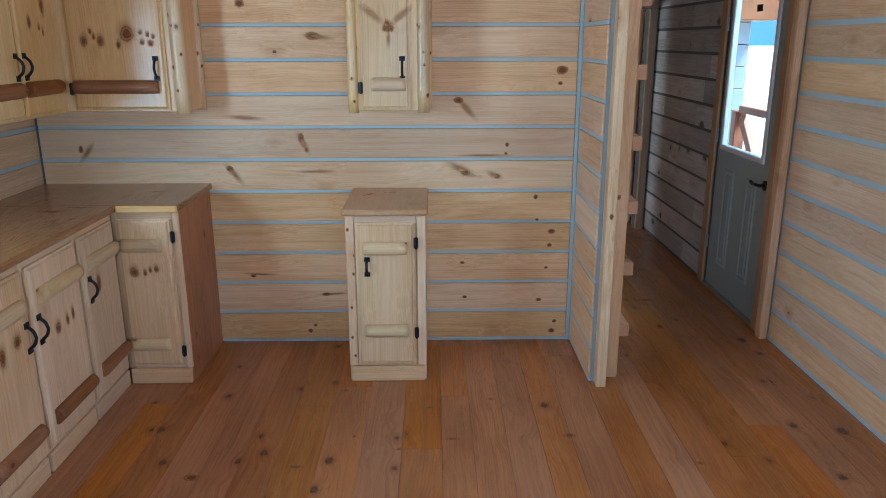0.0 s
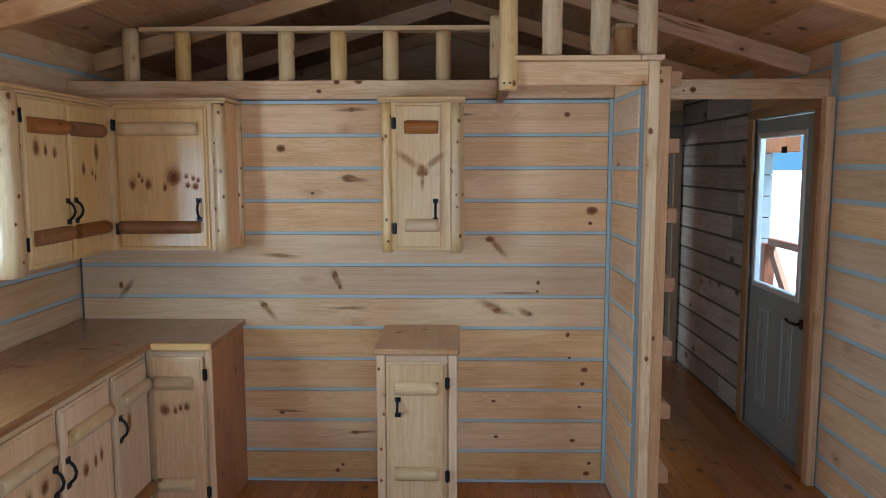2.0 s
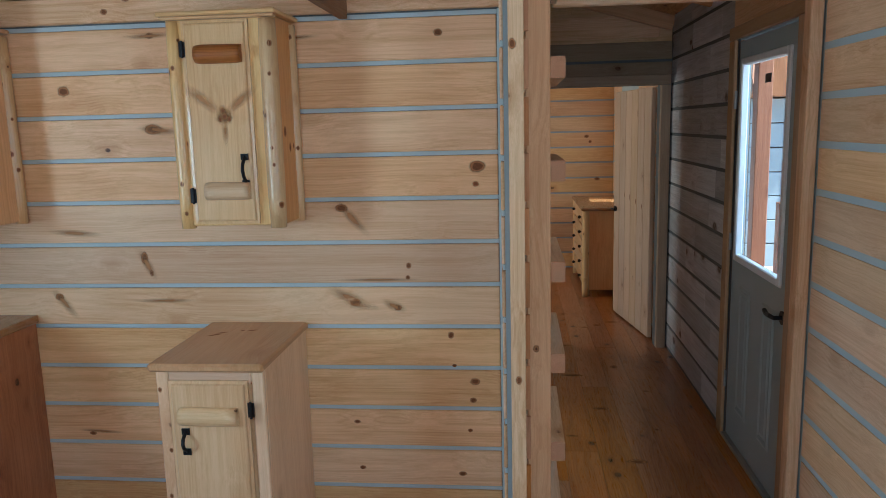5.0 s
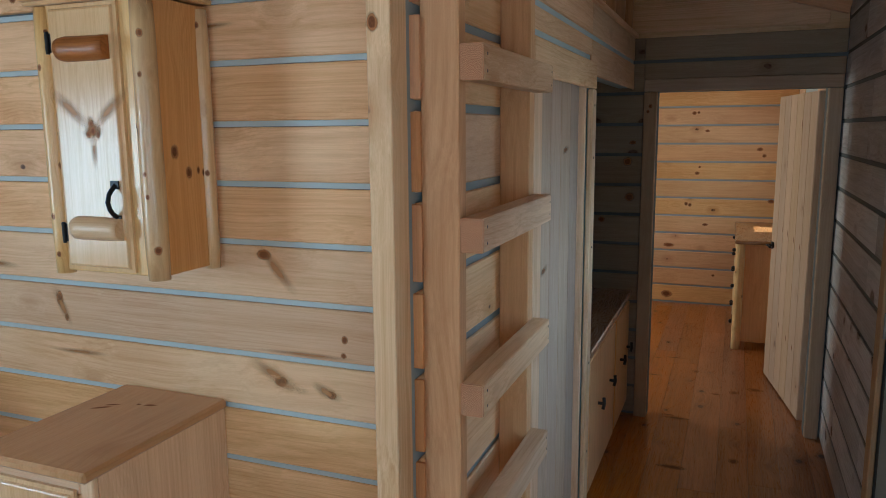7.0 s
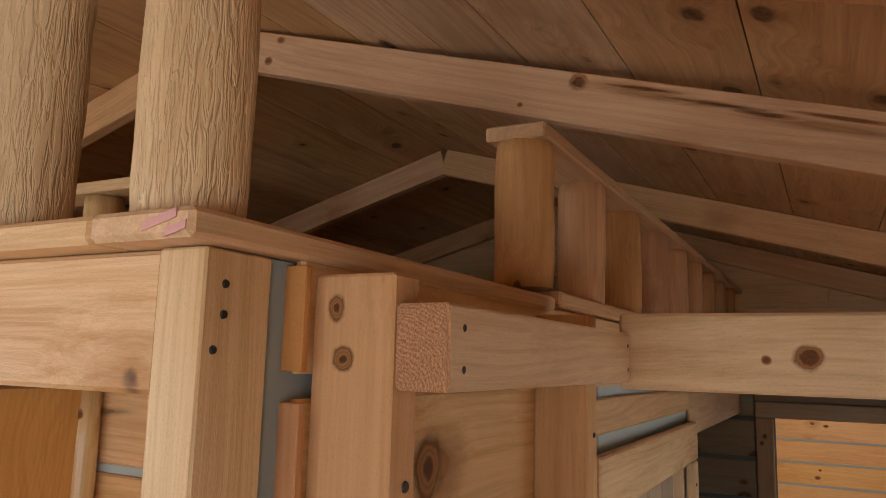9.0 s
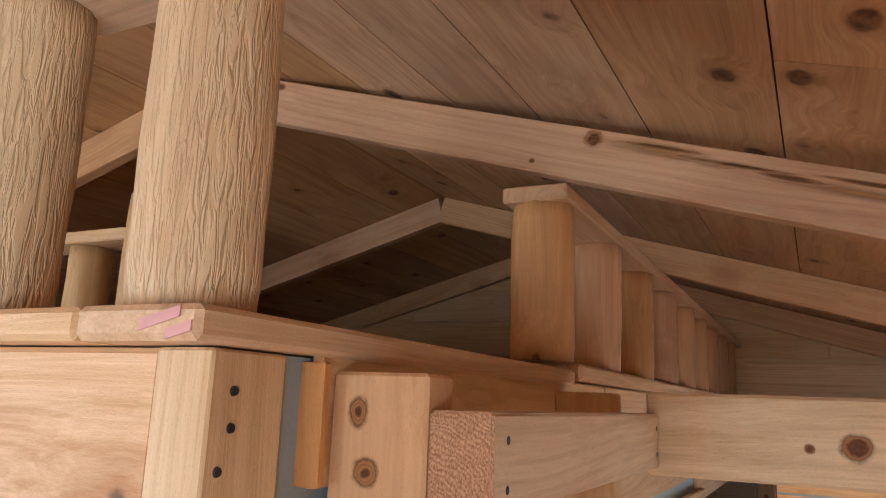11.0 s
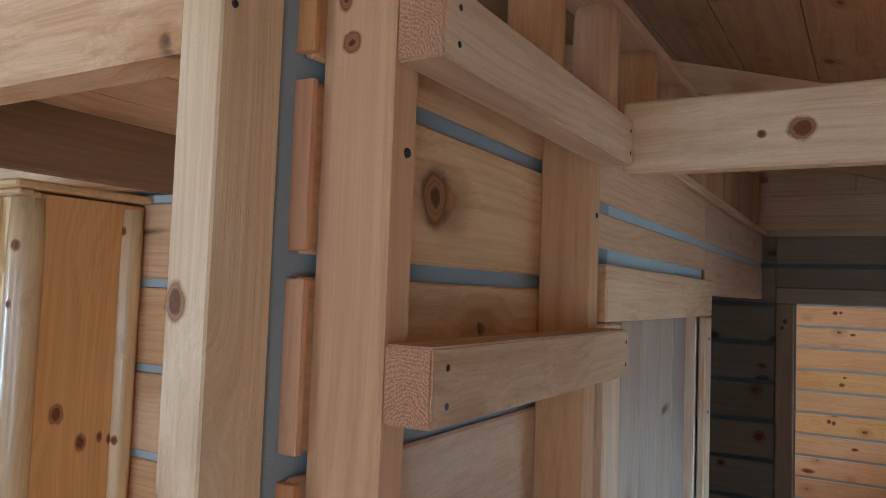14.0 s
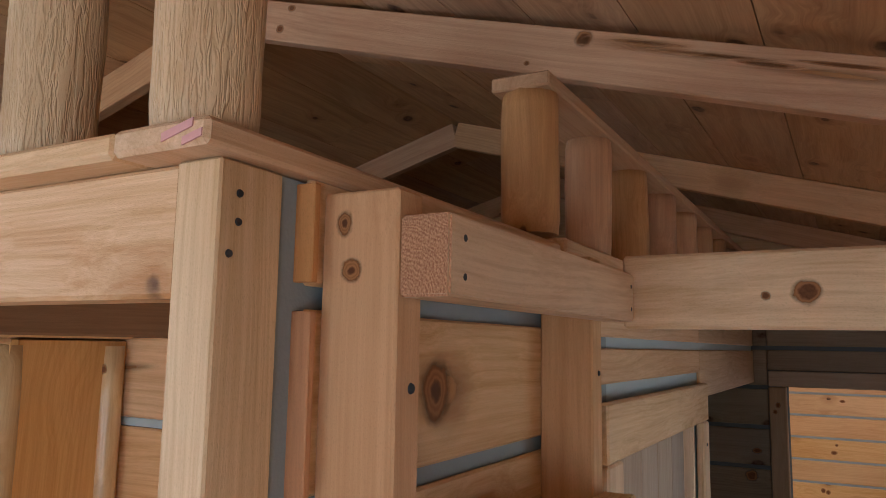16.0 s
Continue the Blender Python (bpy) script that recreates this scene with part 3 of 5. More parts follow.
def roof(side):
    bm = bmesh.new()
    vs = []
    for dd, lift in ((0, 0.025), (EAST - RIDGE + 0.5, 0.025), (EAST - RIDGE + 0.5, 0.12), (0, 0.12)):
        for y in (SOUTH - 0.4, BED + 0.4):
            vs.append(bm.verts.new((RIDGE + side * dd, y, roof_z(RIDGE) - SLOPE * dd + lift)))
    for q in ((0, 2, 3, 1), (2, 4, 5, 3), (4, 6, 7, 5), (6, 0, 1, 7), (0, 6, 4, 2), (1, 3, 5, 7)):
        bm.faces.new([vs[k] for k in q])
    bmesh.ops.recalc_face_normals(bm, faces=bm.faces[:])
    return tagged(new("roof", finish(bm, "roof", DARK_FLOOR)), "dark roof deck over the ceiling boards", "", "", "structure")


for s in (-1, 1):
    ceiling(s)
    roof(s)

for i, y in enumerate((-0.45, 0.75, 1.95, 3.13, 4.25, 5.47, 6.53)):
    for s in (-1, 1):
        run = EAST - RIDGE
        lean = math.atan(SLOPE)
        rafter = bar("rafter", -0.5 * run / math.cos(lean), 0.5 * run / math.cos(lean), -0.02, 0.02, -0.0495, 0.0495, RAFTER_X, None, 0.003)
        rafter.matrix_basis = Matrix.Translation((RIDGE + s * run / 2, y, roof_z(RIDGE + s * run / 2) - 0.0535)) @ Matrix.Rotation(s * lean, 4, "Y")
        if s == 1 and abs(y - 4.25) < 0.01:
            rafter.matrix_basis = Matrix.Translation((0, 0, -0.02)) @ rafter.matrix_basis @ Matrix.Rotation(radians(0.6), 4, "Y")
        if s == 1 and abs(y - 4.25) < 0.01:
            for lx, lz, wide, high, pale in ((-0.095, 0.030, 0.018, 0.016, False), (-0.88, -0.02, 0.012, 0.010, False), (-0.86, 0.034, 0.012, 0.008, False), (0.10, 0.022, 0.17, 0.010, True), (0.35, 0.012, 0.16, 0.010, True), (0.02, 0.030, 0.09, 0.014, True), (-0.2, -0.03, 0.006, 0.005, False), (0.03, 0.034, 0.07, 0.004, False), (0.15, 0.024, 0.09, 0.0035, False), (0.24, 0.018, 0.05, 0.005, False), (0.36, 0.029, 0.08, 0.004, False)):
                mark = new("grain_streak" if pale else "knot", STREAK_DISC if pale else KNOT_DISC)
                mark.parent = rafter
                mark.location, mark.rotation_euler, mark.scale = (lx, -0.0205, lz), (radians(90), 0, 0), (wide * 1.35, high * 1.35, 1)
        tagged(rafter, "sawn pine rafter under the boarded ceiling", "rafter", "roof rafters")

# loft floor over the kitchen wall and the small bump-out beside it
loft = core("loft_floor", [(WEST, 0.862, KITCHEN + 0.0, END, 2.19, 2.222), (0.225, 0.36, 3.372, KITCHEN, 2.205, 2.232), (0.3625, 0.525, 3.372, KITCHEN, 2.205, 2.232), (0.5275, 0.69, 3.372, KITCHEN, 2.205, 2.232), (0.6925, 0.862, 3.372, KITCHEN, 2.205, 2.232)], STUD_Y, "boarded loft floor of pine")


def plate(name, x0, x1, y0, y1, z0, z1, mat, label, category="beam"):
    return tagged(bar(name, x0, x1, y0, y1, z0, z1, mat), label, category)


kitchen_plate = plate("loft_fascia", WEST, 0.81, KITCHEN - 0.018, KITCHEN + 0.11, 2.125, 2.222, STUD_X, "long pine fascia board along the loft edge")
knot(kitchen_plate, -0.75, KITCHEN - 0.0185, 2.165, 0.014, 0.011)
knot(kitchen_plate, -0.655, KITCHEN - 0.0185, 2.212, 0.018, 0.012)
knot(kitchen_plate, -0.54, KITCHEN - 0.0185, 2.214, 0.020, 0.012)
front_beam = plate("front_beam", 0.225, 0.837, 3.320, 3.372, 2.128, 2.233, STUD_X, "pale pine beam under the loft's bump-out")
side_beam = plate("side_beam", 0.19, 0.224, 3.40, KITCHEN - 0.019, 2.10, 2.233, LOFT_LOG_Y, "brown pine side beam of the loft's bump-out, coloured darker for shade")
plate("edge_board", 0.20, 0.7935, 3.289, 3.43, 2.2345, 2.256, STUD_X, "flat pine edge board over the front beam")
edge_board = plate("edge_board", 0.795, 0.898, 3.287, 4.01, 2.2345, 2.256, STUD_Y, "flat pine edge board with pink end markings")
bm = bmesh.new()
block(bm, 0.874, 0.8935, -0.0007, 0.0007, 2.2365, 2.2425)
bmesh.ops.transform(bm, matrix=Matrix.Translation((-0.0, 3.2866, 0)), verts=bm.verts)
for v in bm.verts:
    v.co.z += (v.co.x - 0.88) * 0.25
part("pink_mark", bm, PINK, edge_board, "pink lumber marking")
bm = bmesh.new()
block(bm, 0.852, 0.884, -0.0007, 0.0007, 2.247, 2.2535)
bmesh.ops.transform(bm, matrix=Matrix.Translation((-0.0, 3.2866, 0)), verts=bm.verts)
for v in bm.verts:
    v.co.z += (v.co.x - 0.88) * 0.25
part("pink_mark", bm, PINK, edge_board, "pink lumber marking")
plate("edge_board", 0.79, 0.905, 4.013, END - 0.002, 2.242, 2.266, STUD_Y, "flat pine edge board along the hall side of the loft")

# the post at the end of the return wall
end_post = tagged(bar("end_post", 0.8375, 0.8845, 3.315, 3.384, 0, 2.233, STUD_Z, None, 0.002), "upright pine post closing the short wall", "post")
knot(end_post, 0.850, 3.3146, 1.925, 0.011, 0.016)
knot(end_post, 0.862, 3.3146, 0.88, 0.010, 0.014)
for y, z in ((3.335, 2.208), (3.335, 2.186), (3.327, 2.161)):
    nail(end_post, 0.8851, y, z, "+x", 0.0035)

# beam across the hall
cross_beam = plate("cross_beam", 1.0, EAST - 0.004, 3.985, 4.025, 2.124, 2.229, STUD_X, "pine beam across the hall with a large knot")
knot(cross_beam, 1.24, 3.9845, 2.172, 0.017, 0.016)
knot(cross_beam, 1.19, 3.9845, 2.168, 0.006, 0.006)

# wall-return side header board and post at the outer door
tagged(bar("door_post", 1.918, EAST - 0.001, 3.915, 3.983, 0, 2.128, STUD_Z), "pine post beside the outer door", "post")

# ---- siding courses ----


def courses_x(owner, y0, y1, spans, z_list, mat, butts=0, seed=1):
    """Planks along x on a cross wall; spans: (x0, x1, low, high) stretches in which they run."""
    rnd = random.Random(seed)
    for z in z_list:
        for x0, x1, low, high in spans:
            a, b = max(z, low), min(z + PITCH - 0.018, high)
            if b - a < 0.02:
                continue
            cuts = sorted(rnd.uniform(x0 + 0.3, x1 - 0.3) for _ in range(butts)) if x1 - x0 > 0.8 else []
            for p, q in zip([x0] + cuts, cuts + [x1]):
                yield bar("siding_plank", p, q - 0.0015, y0, y1, a, b, mat, owner, 0.005), p, q, a, b


def courses_y(owner, x0, x1, spans, z_list, mat, gap=0.02, butts=0, seed=1):
    rnd = random.Random(seed)
    for z in z_list:
        for y0, y1, low, high in spans:
            a, b = max(z, low), min(z + PITCH - gap, high)
            if b - a < 0.02:
                continue
            cuts = []
            if butts and y1 - y0 > 1.0:
                cuts = sorted(rnd.uniform(y0 + 0.15, y1 - 0.15) for _ in range(butts))
                cuts = [c for k, c in enumerate(cuts) if k == 0 or c - cuts[k - 1] > 0.2]
            for p, q in zip([y0] + cuts, cuts + [y1]):
                yield bar("siding_plank", x0, x1, p, q - 0.003 * bool(butts), a, b, mat, owner, 0.005)


def owner_of(name):
    return bpy.data.objects[name]


ROWS_Z = [0.018 + PITCH * k for k in range(13)]
bar("corner_chinking", 0.7905, 0.8095, KITCHEN - 0.003, KITCHEN + 0.0115, 0, 2.12, CHINK, owner_of("wall_kitchen"), 0.002)
for z in [0.0] + ROWS_Z[1:]:
    # beads of chinking; a thin line of shadow-coloured core shows above the course below
    bar("chinking", WEST + 0.016, 0.790, KITCHEN + 0.003, KITCHEN + 0.012, max(z - 0.0165, 0.0), max(z, 0.0155), CHINK, owner_of("wall_kitchen"), 0.0015)
    bar("chinking", 0.813, 0.822, 3.39, KITCHEN - 0.016, max(z - 0.0185, 0.0), max(z, 0.0155), CHINK, owner_of("wall_return"), 0.0015)
bar("corner_chinking", 0.8095, 0.8215, KITCHEN - 0.0155, KITCHEN - 0.0035, 0, 2.12, CHINK, owner_of("wall_return"), 0.002)
kitchen_planks = []
# paler middle courses: plank tone, and partly a band of light put into colour
for rows, mat in ((ROWS_Z[5:8], SIDING_X), (ROWS_Z[:5] + ROWS_Z[8:], SIDING_WARM)):
    kitchen_planks += [row[0] for row in courses_x(owner_of("wall_kitchen"), KITCHEN, KITCHEN + 0.012, [(WEST + 0.016, 0.790, 0.0, 2.118)], rows, mat)]


def wall_knot(x, z, wide, high):
    """A knot on the kitchen wall, in whichever course it falls."""
    k = min(range(len(kitchen_planks)), key=lambda i: abs(kitchen_planks[i].location.z - z))
    knot(kitchen_planks[k], x, KITCHEN - 0.0004, z, wide, high)


for x, z, wide, high in ((-0.965, 1.866, 0.024, 0.020), (-0.60, 1.705, 0.034, 0.020), (-0.58, 2.07, 0.014, 0.011), (0.566, 2.041, 0.017, 0.013), (0.708, 1.53, 0.030, 0.022),
                         (0.70, 1.462, 0.012, 0.010), (0.16, 1.375, 0.024, 0.015), (-0.685, 1.178, 0.014, 0.026), (-0.66, 1.112, 0.008, 0.012), (0.425, 1.138, 0.010, 0.012),
                         (0.42, 1.09, 0.009, 0.008), (-1.08, 1.012, 0.018, 0.014), (0.20, 0.985, 0.022, 0.014), (0.375, 0.964, 0.014, 0.011), (0.589, 0.849, 0.012, 0.014),
                         (0.684, 0.652, 0.020, 0.014), (0.675, 0.572, 0.014, 0.011), (0.625, 0.248, 0.016, 0.010), (0.72, 0.116, 0.012, 0.010), (0.706, 0.057, 0.018, 0.014),
                         (-0.996, 0.40, 0.016, 0.008), (-0.588, 0.288, 0.022, 0.010), (-0.69, 0.066, 0.014, 0.012), (-0.66, 0.10, 0.010, 0.008), (-1.87, 1.12, 0.012, 0.020),
                         (0.185, 0.472, 0.013, 0.008), (0.20, 0.267, 0.013, 0.009), (0.60, 0.72, 0.009, 0.007), (0.66, 0.44, 0.010, 0.008)):
    wall_knot(x, z, wide, high)
# spike knots: slanting brown streaks
for x, z, wide, high, spin in ((0.17, 1.01, 0.085, 0.026, -25), (-0.675, 1.15, 0.070, 0.020, -62), (-1.06, 0.985, 0.080, 0.022, -50), (-1.84, 1.10, 0.075, 0.018, 52), (0.205, 1.33, 0.085, 0.020, -48),
                               (-0.98, 1.285, 0.11, 0.015, -4), (-0.62, 0.995, 0.13, 0.009, 0), (-0.58, 2.07, 0.10, 0.012, 2), (-0.57, 1.70, 0.09, 0.018, -8), (0.36, 0.972, 0.05, 0.02, -20), (0.0, 2.04, 0.10, 0.010, 3),
                               (0.22, 0.975, 0.07, 0.018, -10), (0.30, 1.08, 0.16, 0.008, 0), (-0.55, 0.29, 0.10, 0.008, 3), (-0.95, 0.41, 0.10, 0.008, -3), (-0.2, 0.86, 0.14, 0.007, 0)):
    k = min(range(len(kitchen_planks)), key=lambda i: abs(kitchen_planks[i].location.z - z))
    knot(kitchen_planks[k], x, KITCHEN - 0.0007, z, wide, high, "-y", spin, True)

LOW_Z = [0.025 + PITCH * k for k in range(14)]
for ob in courses_y(owner_of("wall_east"), EAST, EAST + 0.006, [(SOUTH, 0.73, 0.0, 2.46), (1.87, 3.90, 0.0, 2.46), (0.73, 1.87, 0.0, 0.94), (0.73, 1.87, 1.97, 2.46)], LOW_Z, SIDING_Y, 0.026):
    pass
for ob in courses_y(owner_of("wall_hall"), EAST, EAST + 0.006, [(5.045, END, 0.0, 2.46)], LOW_Z, WEATHER_Y, 0.02, 2, 8):
    pass
for ob in courses_y(owner_of("wall_east"), EAST, EAST + 0.006, [(3.985, 5.045, 2.14, 2.46), (END + 0.12, 8.0, 0, 2.46), (9.10, BED, 0, 2.46)], LOW_Z, SIDING_Y):
    pass
for ob in courses_y(owner_of("wall_west"), WEST - 0.012, WEST, [(2.24, 7.38, 0.0, 2.46), (8.62, BED, 0.0, 2.46), (SOUTH, 1.26, 0, 2.46), (1.26, 2.24, 0, 1.05), (1.26, 2.24, 1.95, 2.46)], ROWS_Z + [0.018 + PITCH * 13], SIDING_Y):
    pass
for ob, *_ in courses_x(owner_of("wall_south"), SOUTH - 0.012, SOUTH, [(WEST, -0.42, 0, 2.4), (1.42, EAST, 0, 2.4), (-0.42, 1.42, 0, 0.9), (-0.42, 1.42, 2.1, 2.4)], ROWS_Z + [0.018 + PITCH * 13], SIDING_X):
    pass
for ob in courses_y(owner_of("wall_return"), 0.810, 0.822, [(3.39, KITCHEN - 0.016, 0, 2.235)], ROWS_Z, SIDING_Y):
    pass
ladder_planks = [ob for ob in courses_y(owner_of("wall_return"), 0.880, HALL, [(3.415, 4.20, 0, 2.24)], [0.044 + PITCH * k for k in range(13)], SIDING_Y)]
for z in [0.044 + PITCH * k for k in range(13)]:
    bar("log_end", 0.8745, 0.8995, 3.406, 3.4145, z + 0.002, min(z + PITCH - 0.022, 2.23), LOG_END, owner_of("wall_return"), 0.001)
for ob in courses_y(owner_of("wall_bath"), 0.880, HALL, [(4.205, 5.20, 2.03, 2.24), (5.203, END - 0.03, 1.955, 2.24)], [1.94, 2.116], SIDING_Y):
    pass
# siding coloured darker so that the hall's end wall stays dim
for ob, *_ in courses_x(owner_of("wall_end"), END, END + 0.012, [(-0.19, 0.945, 0, 2.24), (0.945, EAST, 2.01, 2.24)], ROWS_Z, pine("dimmed_siding_x", "x", (0.35, 0.265, 0.18), (0.23, 0.16, 0.10), 0.55, 1.2, 0.1, 0.0, False, 0.0, 1.0, 1.7)):
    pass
bed_planks = [ob for ob, *_ in courses_x(owner_of("wall_bedroom"), BED, BED + 0.012, [(WEST, EAST, 0, 2.4)], ROWS_Z, BED_X)]
for x, z, wide, high in ((1.06, 1.875, 0.020, 0.016), (1.10, 1.88, 0.013, 0.012), (1.186, 1.706, 0.020, 0.012), (1.11, 1.30, 0.022, 0.016), (1.13, 1.36, 0.012, 0.010), (1.02, 1.0, 0.016, 0.018), (1.055, 0.99, 0.016, 0.018),
                         (1.66, 1.53, 0.026, 0.018), (1.70, 1.47, 0.018, 0.016), (1.782, 1.043, 0.03, 0.018), (0.87, 0.585, 0.05, 0.020), (0.87, 0.085, 0.05, 0.034), (1.204, 0.80, 0.028, 0.012), (1.3, 0.30, 0.014, 0.012)):
    knot(min(bed_planks, key=lambda o: abs(o.location.z - z)), x, BED - 0.0005, z, wide, high)
for x, z, wide, high in ((0.863, 1.546, 0.026, 0.024), (0.881, 1.338, 0.026, 0.024), (0.89, 1.655, 0.02, 0.012), (0.72, 1.2, 0.02, 0.016)):
    knot(owner_of("wall_end"), x, END - 0.0006, z, wide, high)
for z in [2.27 + PITCH * k for k in range(4)]:
    top = z + PITCH - 0.018
    half = (roof_z(RIDGE) - top) / SLOPE - 0.03
    if half > 0.2:
        bar("siding_plank", max(WEST, RIDGE - half), min(EAST, RIDGE + half), END + 0.016, END + 0.03, z, top, SIDING_X, wall_gable, 0.005)

# ---- ladder ----
ladder = thing("ladder", (0.92, 3.45, 0), "built-in pine loft ladder with square rungs on two uprights", "ladder")
rail = bar("upright", 0.8905, 0.968, 3.430, 3.470, 0, 2.225, UPRIGHT_Z, ladder, 0.0025)
knot(rail, 0.914, 3.4296, 2.197, 0.008, 0.011, soft=True)
knot(rail, 0.922, 3.4296, 2.157, 0.010, 0.010, soft=True)
knot(rail, 0.92, 3.4296, 0.95, 0.010, 0.012, soft=True)
nail(rail, 0.9688, 3.455, 2.06, "+x", 0.005)
rail2 = bar("upright", 0.8905, 0.968, 3.940, 3.984, 0, 2.225, UPRIGHT_Z, ladder, 0.0025)
nail(rail2, 0.9688, 3.968, 2.06, "+x", 0.004)
for k, top in enumerate((2.204, 1.898, 1.574, 1.245, 0.935, 0.622, 0.296)):
    bm = bmesh.new()
    block(bm, 0.9685, 1.0155, 3.432, 3.984, top - 0.070, top - 0.003)
    bmesh.ops.bevel(bm, geom=bm.edges[:], offset=0.0022, segments=2, affect="EDGES")
    rung = part("rung", bm, STUD_Y, ladder)
    rung.data.materials.append(END_GRAIN)
    for p in rung.data.polygons:
        if abs(p.normal.y) > 0.9:
            p.material_index = 1
    for y in (3.458, 3.972):
        for dz in (0.021, 0.053):
            nail(rung, 1.0148, y, top - dz, "+x", 0.0038)
ladder.matrix_basis = pose(0, 0, 0)
del ladder["stand"]
lk = min(range(len(ladder_planks)), key=lambda i: abs(ladder_planks[i].location.z - 2.0))
knot(ladder_planks[lk], HALL + 0.0005, 3.635, 2.045, 0.030, 0.034, "+x", soft=True)
knot(ladder_planks[lk], HALL + 0.0003, 3.66, 2.045, 0.07, 0.05, "+x", pale=True)

# ---- loft railings ----


def railing(name, at, posts, rail_box, r, height, along, label, tall=False):
    rl = thing(name, at, label, "railing", "", "")
    for k, (x, y) in enumerate(posts):
        log("baluster", (x, y, at[2]), height + (0.022 if tall and k == 0 else 0), r * (1 + 0.04 * math.sin(5 * k)), "z", CARVED_Z if name == "bump_railing" else (LOFT_LOG if name == "hall_railing" else LOG_Z), rl, False, 11 + k * 3, "", 0.0)
    bar("top_rail", *rail_box, STUD_X if along == "x" else LOFT_RAIL_Y, rl, 0.003)
    ob = rl
    del ob["stand"]
    return ob


railing("loft_railing", (0, KITCHEN, 2.222), [(-1.765 + 0.279 * k, KITCHEN + 0.03) for k in range(7)], (-1.70, 0.20, KITCHEN - 0.02, KITCHEN + 0.07, 2.479, 2.503), 0.043, 0.256, "x", "loft railing of short peeled log balusters and flat rail", True)
railing("bump_railing", (0, 3.36, 2.256), [(0.409, 3.345), (0.622, 3.345), (0.832, 3.345)], (0.20, 0.90, 3.29, 3.40, 2.523, 2.55), 0.045, 0.267, "x", "front railing of drawknifed log balusters on the loft's bump-out")
railing("hall_railing", (0, 0.86, 2.266), [(0.86, 3.975 + 0.288 * k) for k in range(9)], (0.812, 0.908, 3.930, END - 0.003, 2.487, 2.510), 0.0455, 0.225, "y", "loft railing of peeled log balusters along the hall")
hang_log = tagged(log("hanging_log", (0.213, 3.322, 2.108), 0.43, 0.043, "z", LOG_Z, None, False, 71), "peeled log post hanging past the bump-out's corner", "post")
for x in (0.192, 0.218):
    nail(hang_log, x, 3.2785, 2.135, "-y", 0.005)
knot(hang_log, 0.236, 3.2835, 2.134, 0.009, 0.014)
tagged(log("hanging_log", (0.192, 3.86, 2.223), 0.31, 0.043, "z", LOG_Z, None, False, 77), "peeled log post at the loft edge", "post")

# ---- kitchen base units ----


def base_unit(at, w, d, h, doors, label, turn=0.0, sides=(True, True), top=True, kick=0.085, side_mat=SIDE_Z, stile=0.045, stile_knots=()):
    """A base cabinet that faces -y in its own frame: panels, face frame, kick board, doors with half logs."""
    cab = thing("base_cabinet", at, label, "cabinet", "kitchen base cabinets")
    for k, x in enumerate((0.0, w - 0.018)):
        if sides[k]:
            bar("side_panel", x, x + 0.018, 0.020, d, 0.0, h, side_mat, cab, 0.002)
    bar("back_panel", 0.02, w - 0.02, d - 0.012, d, kick, h, PALE_Z, cab, 0.001)
    bar("bottom_panel", 0.02, w - 0.02, 0.022, d - 0.014, kick, kick + 0.016, PALE_X, cab, 0.001)
    left = bar("stile", 0.0, stile, 0.0, 0.0195, kick, h, PALE_Z, cab)
    for x, z in stile_knots:
        knot(left, x, -0.0005, z, 0.007, 0.009)
    bar("stile", w - stile, w, 0.0, 0.0195, kick, h, PALE_Z, cab)
    bar("rail", stile + 0.001, w - stile - 0.001, 0.001, 0.019, h - 0.05, h, PALE_X, cab)
    bar("rail", stile + 0.001, w - stile - 0.001, 0.001, 0.019, kick, kick + 0.04, PALE_X, cab)
    bar("front_board", stile + 0.001, w - stile - 0.001, 0.006, 0.0185, kick + 0.041, h - 0.051, PALE_Z, cab, 0.001)
    bar("kick_board", 0.008, w - 0.008, -0.004, 0.019, 0.0, kick - 0.002, PALE_X, cab)
    for spec in doors:
        cabinet_door(cab, mat=PALE_Z, **spec)
    if top:
        slab_top = bar("worktop", -0.012, w + 0.012, -0.035, d, h + 0.001, h + 0.031, TOP_PALE, cab, 0.008, "lightly stained pine worktop")
        for x, y, wide, high, spin in ((0.085, 0.325, 0.030, 0.007, 35), (0.10, 0.355, 0.022, 0.006, 25), (0.175, 0.386, 0.008, 0.006, 0), (0.215, 0.392, 0.020, 0.007, 15)):
            knot(slab_top, x, y, h + 0.0316, wide, high, "+z", spin)
    return stand(cab, turn)


def cabinet_door(cab, x0, x1, z0, z1, battens, mat=FRONT_Z, handle=None, hinge_x=None, hinges=(), knots=(), streaks=(), y=-0.0005):
    door = raised_door(cab, x0, x1, y, z0, z1, mat)
    for k, (a, b, z, brown) in enumerate(battens):
        batten(door, a, b, y - 0.019, z, 0.034, brown, int(x0 * 31 + z * 17) + k)
    if handle:
        pull(door, handle[0], y - 0.020, handle[1], handle[2])
    for z in hinges:
        hinge(door, hinge_x, y - 0.012, z)
    for x, z, wide, high in knots:
        knot(door, x, y - 0.0206, z, wide, high)
        knot(door, x, y - 0.0202, z + 0.006, wide * 1.7, high * 2.0, "-y", 0.0, True)
    for x, z, wide, high, spin in streaks:
        knot(door, x, y - 0.0203, z, wide, high, "-y", spin, True)
    return door


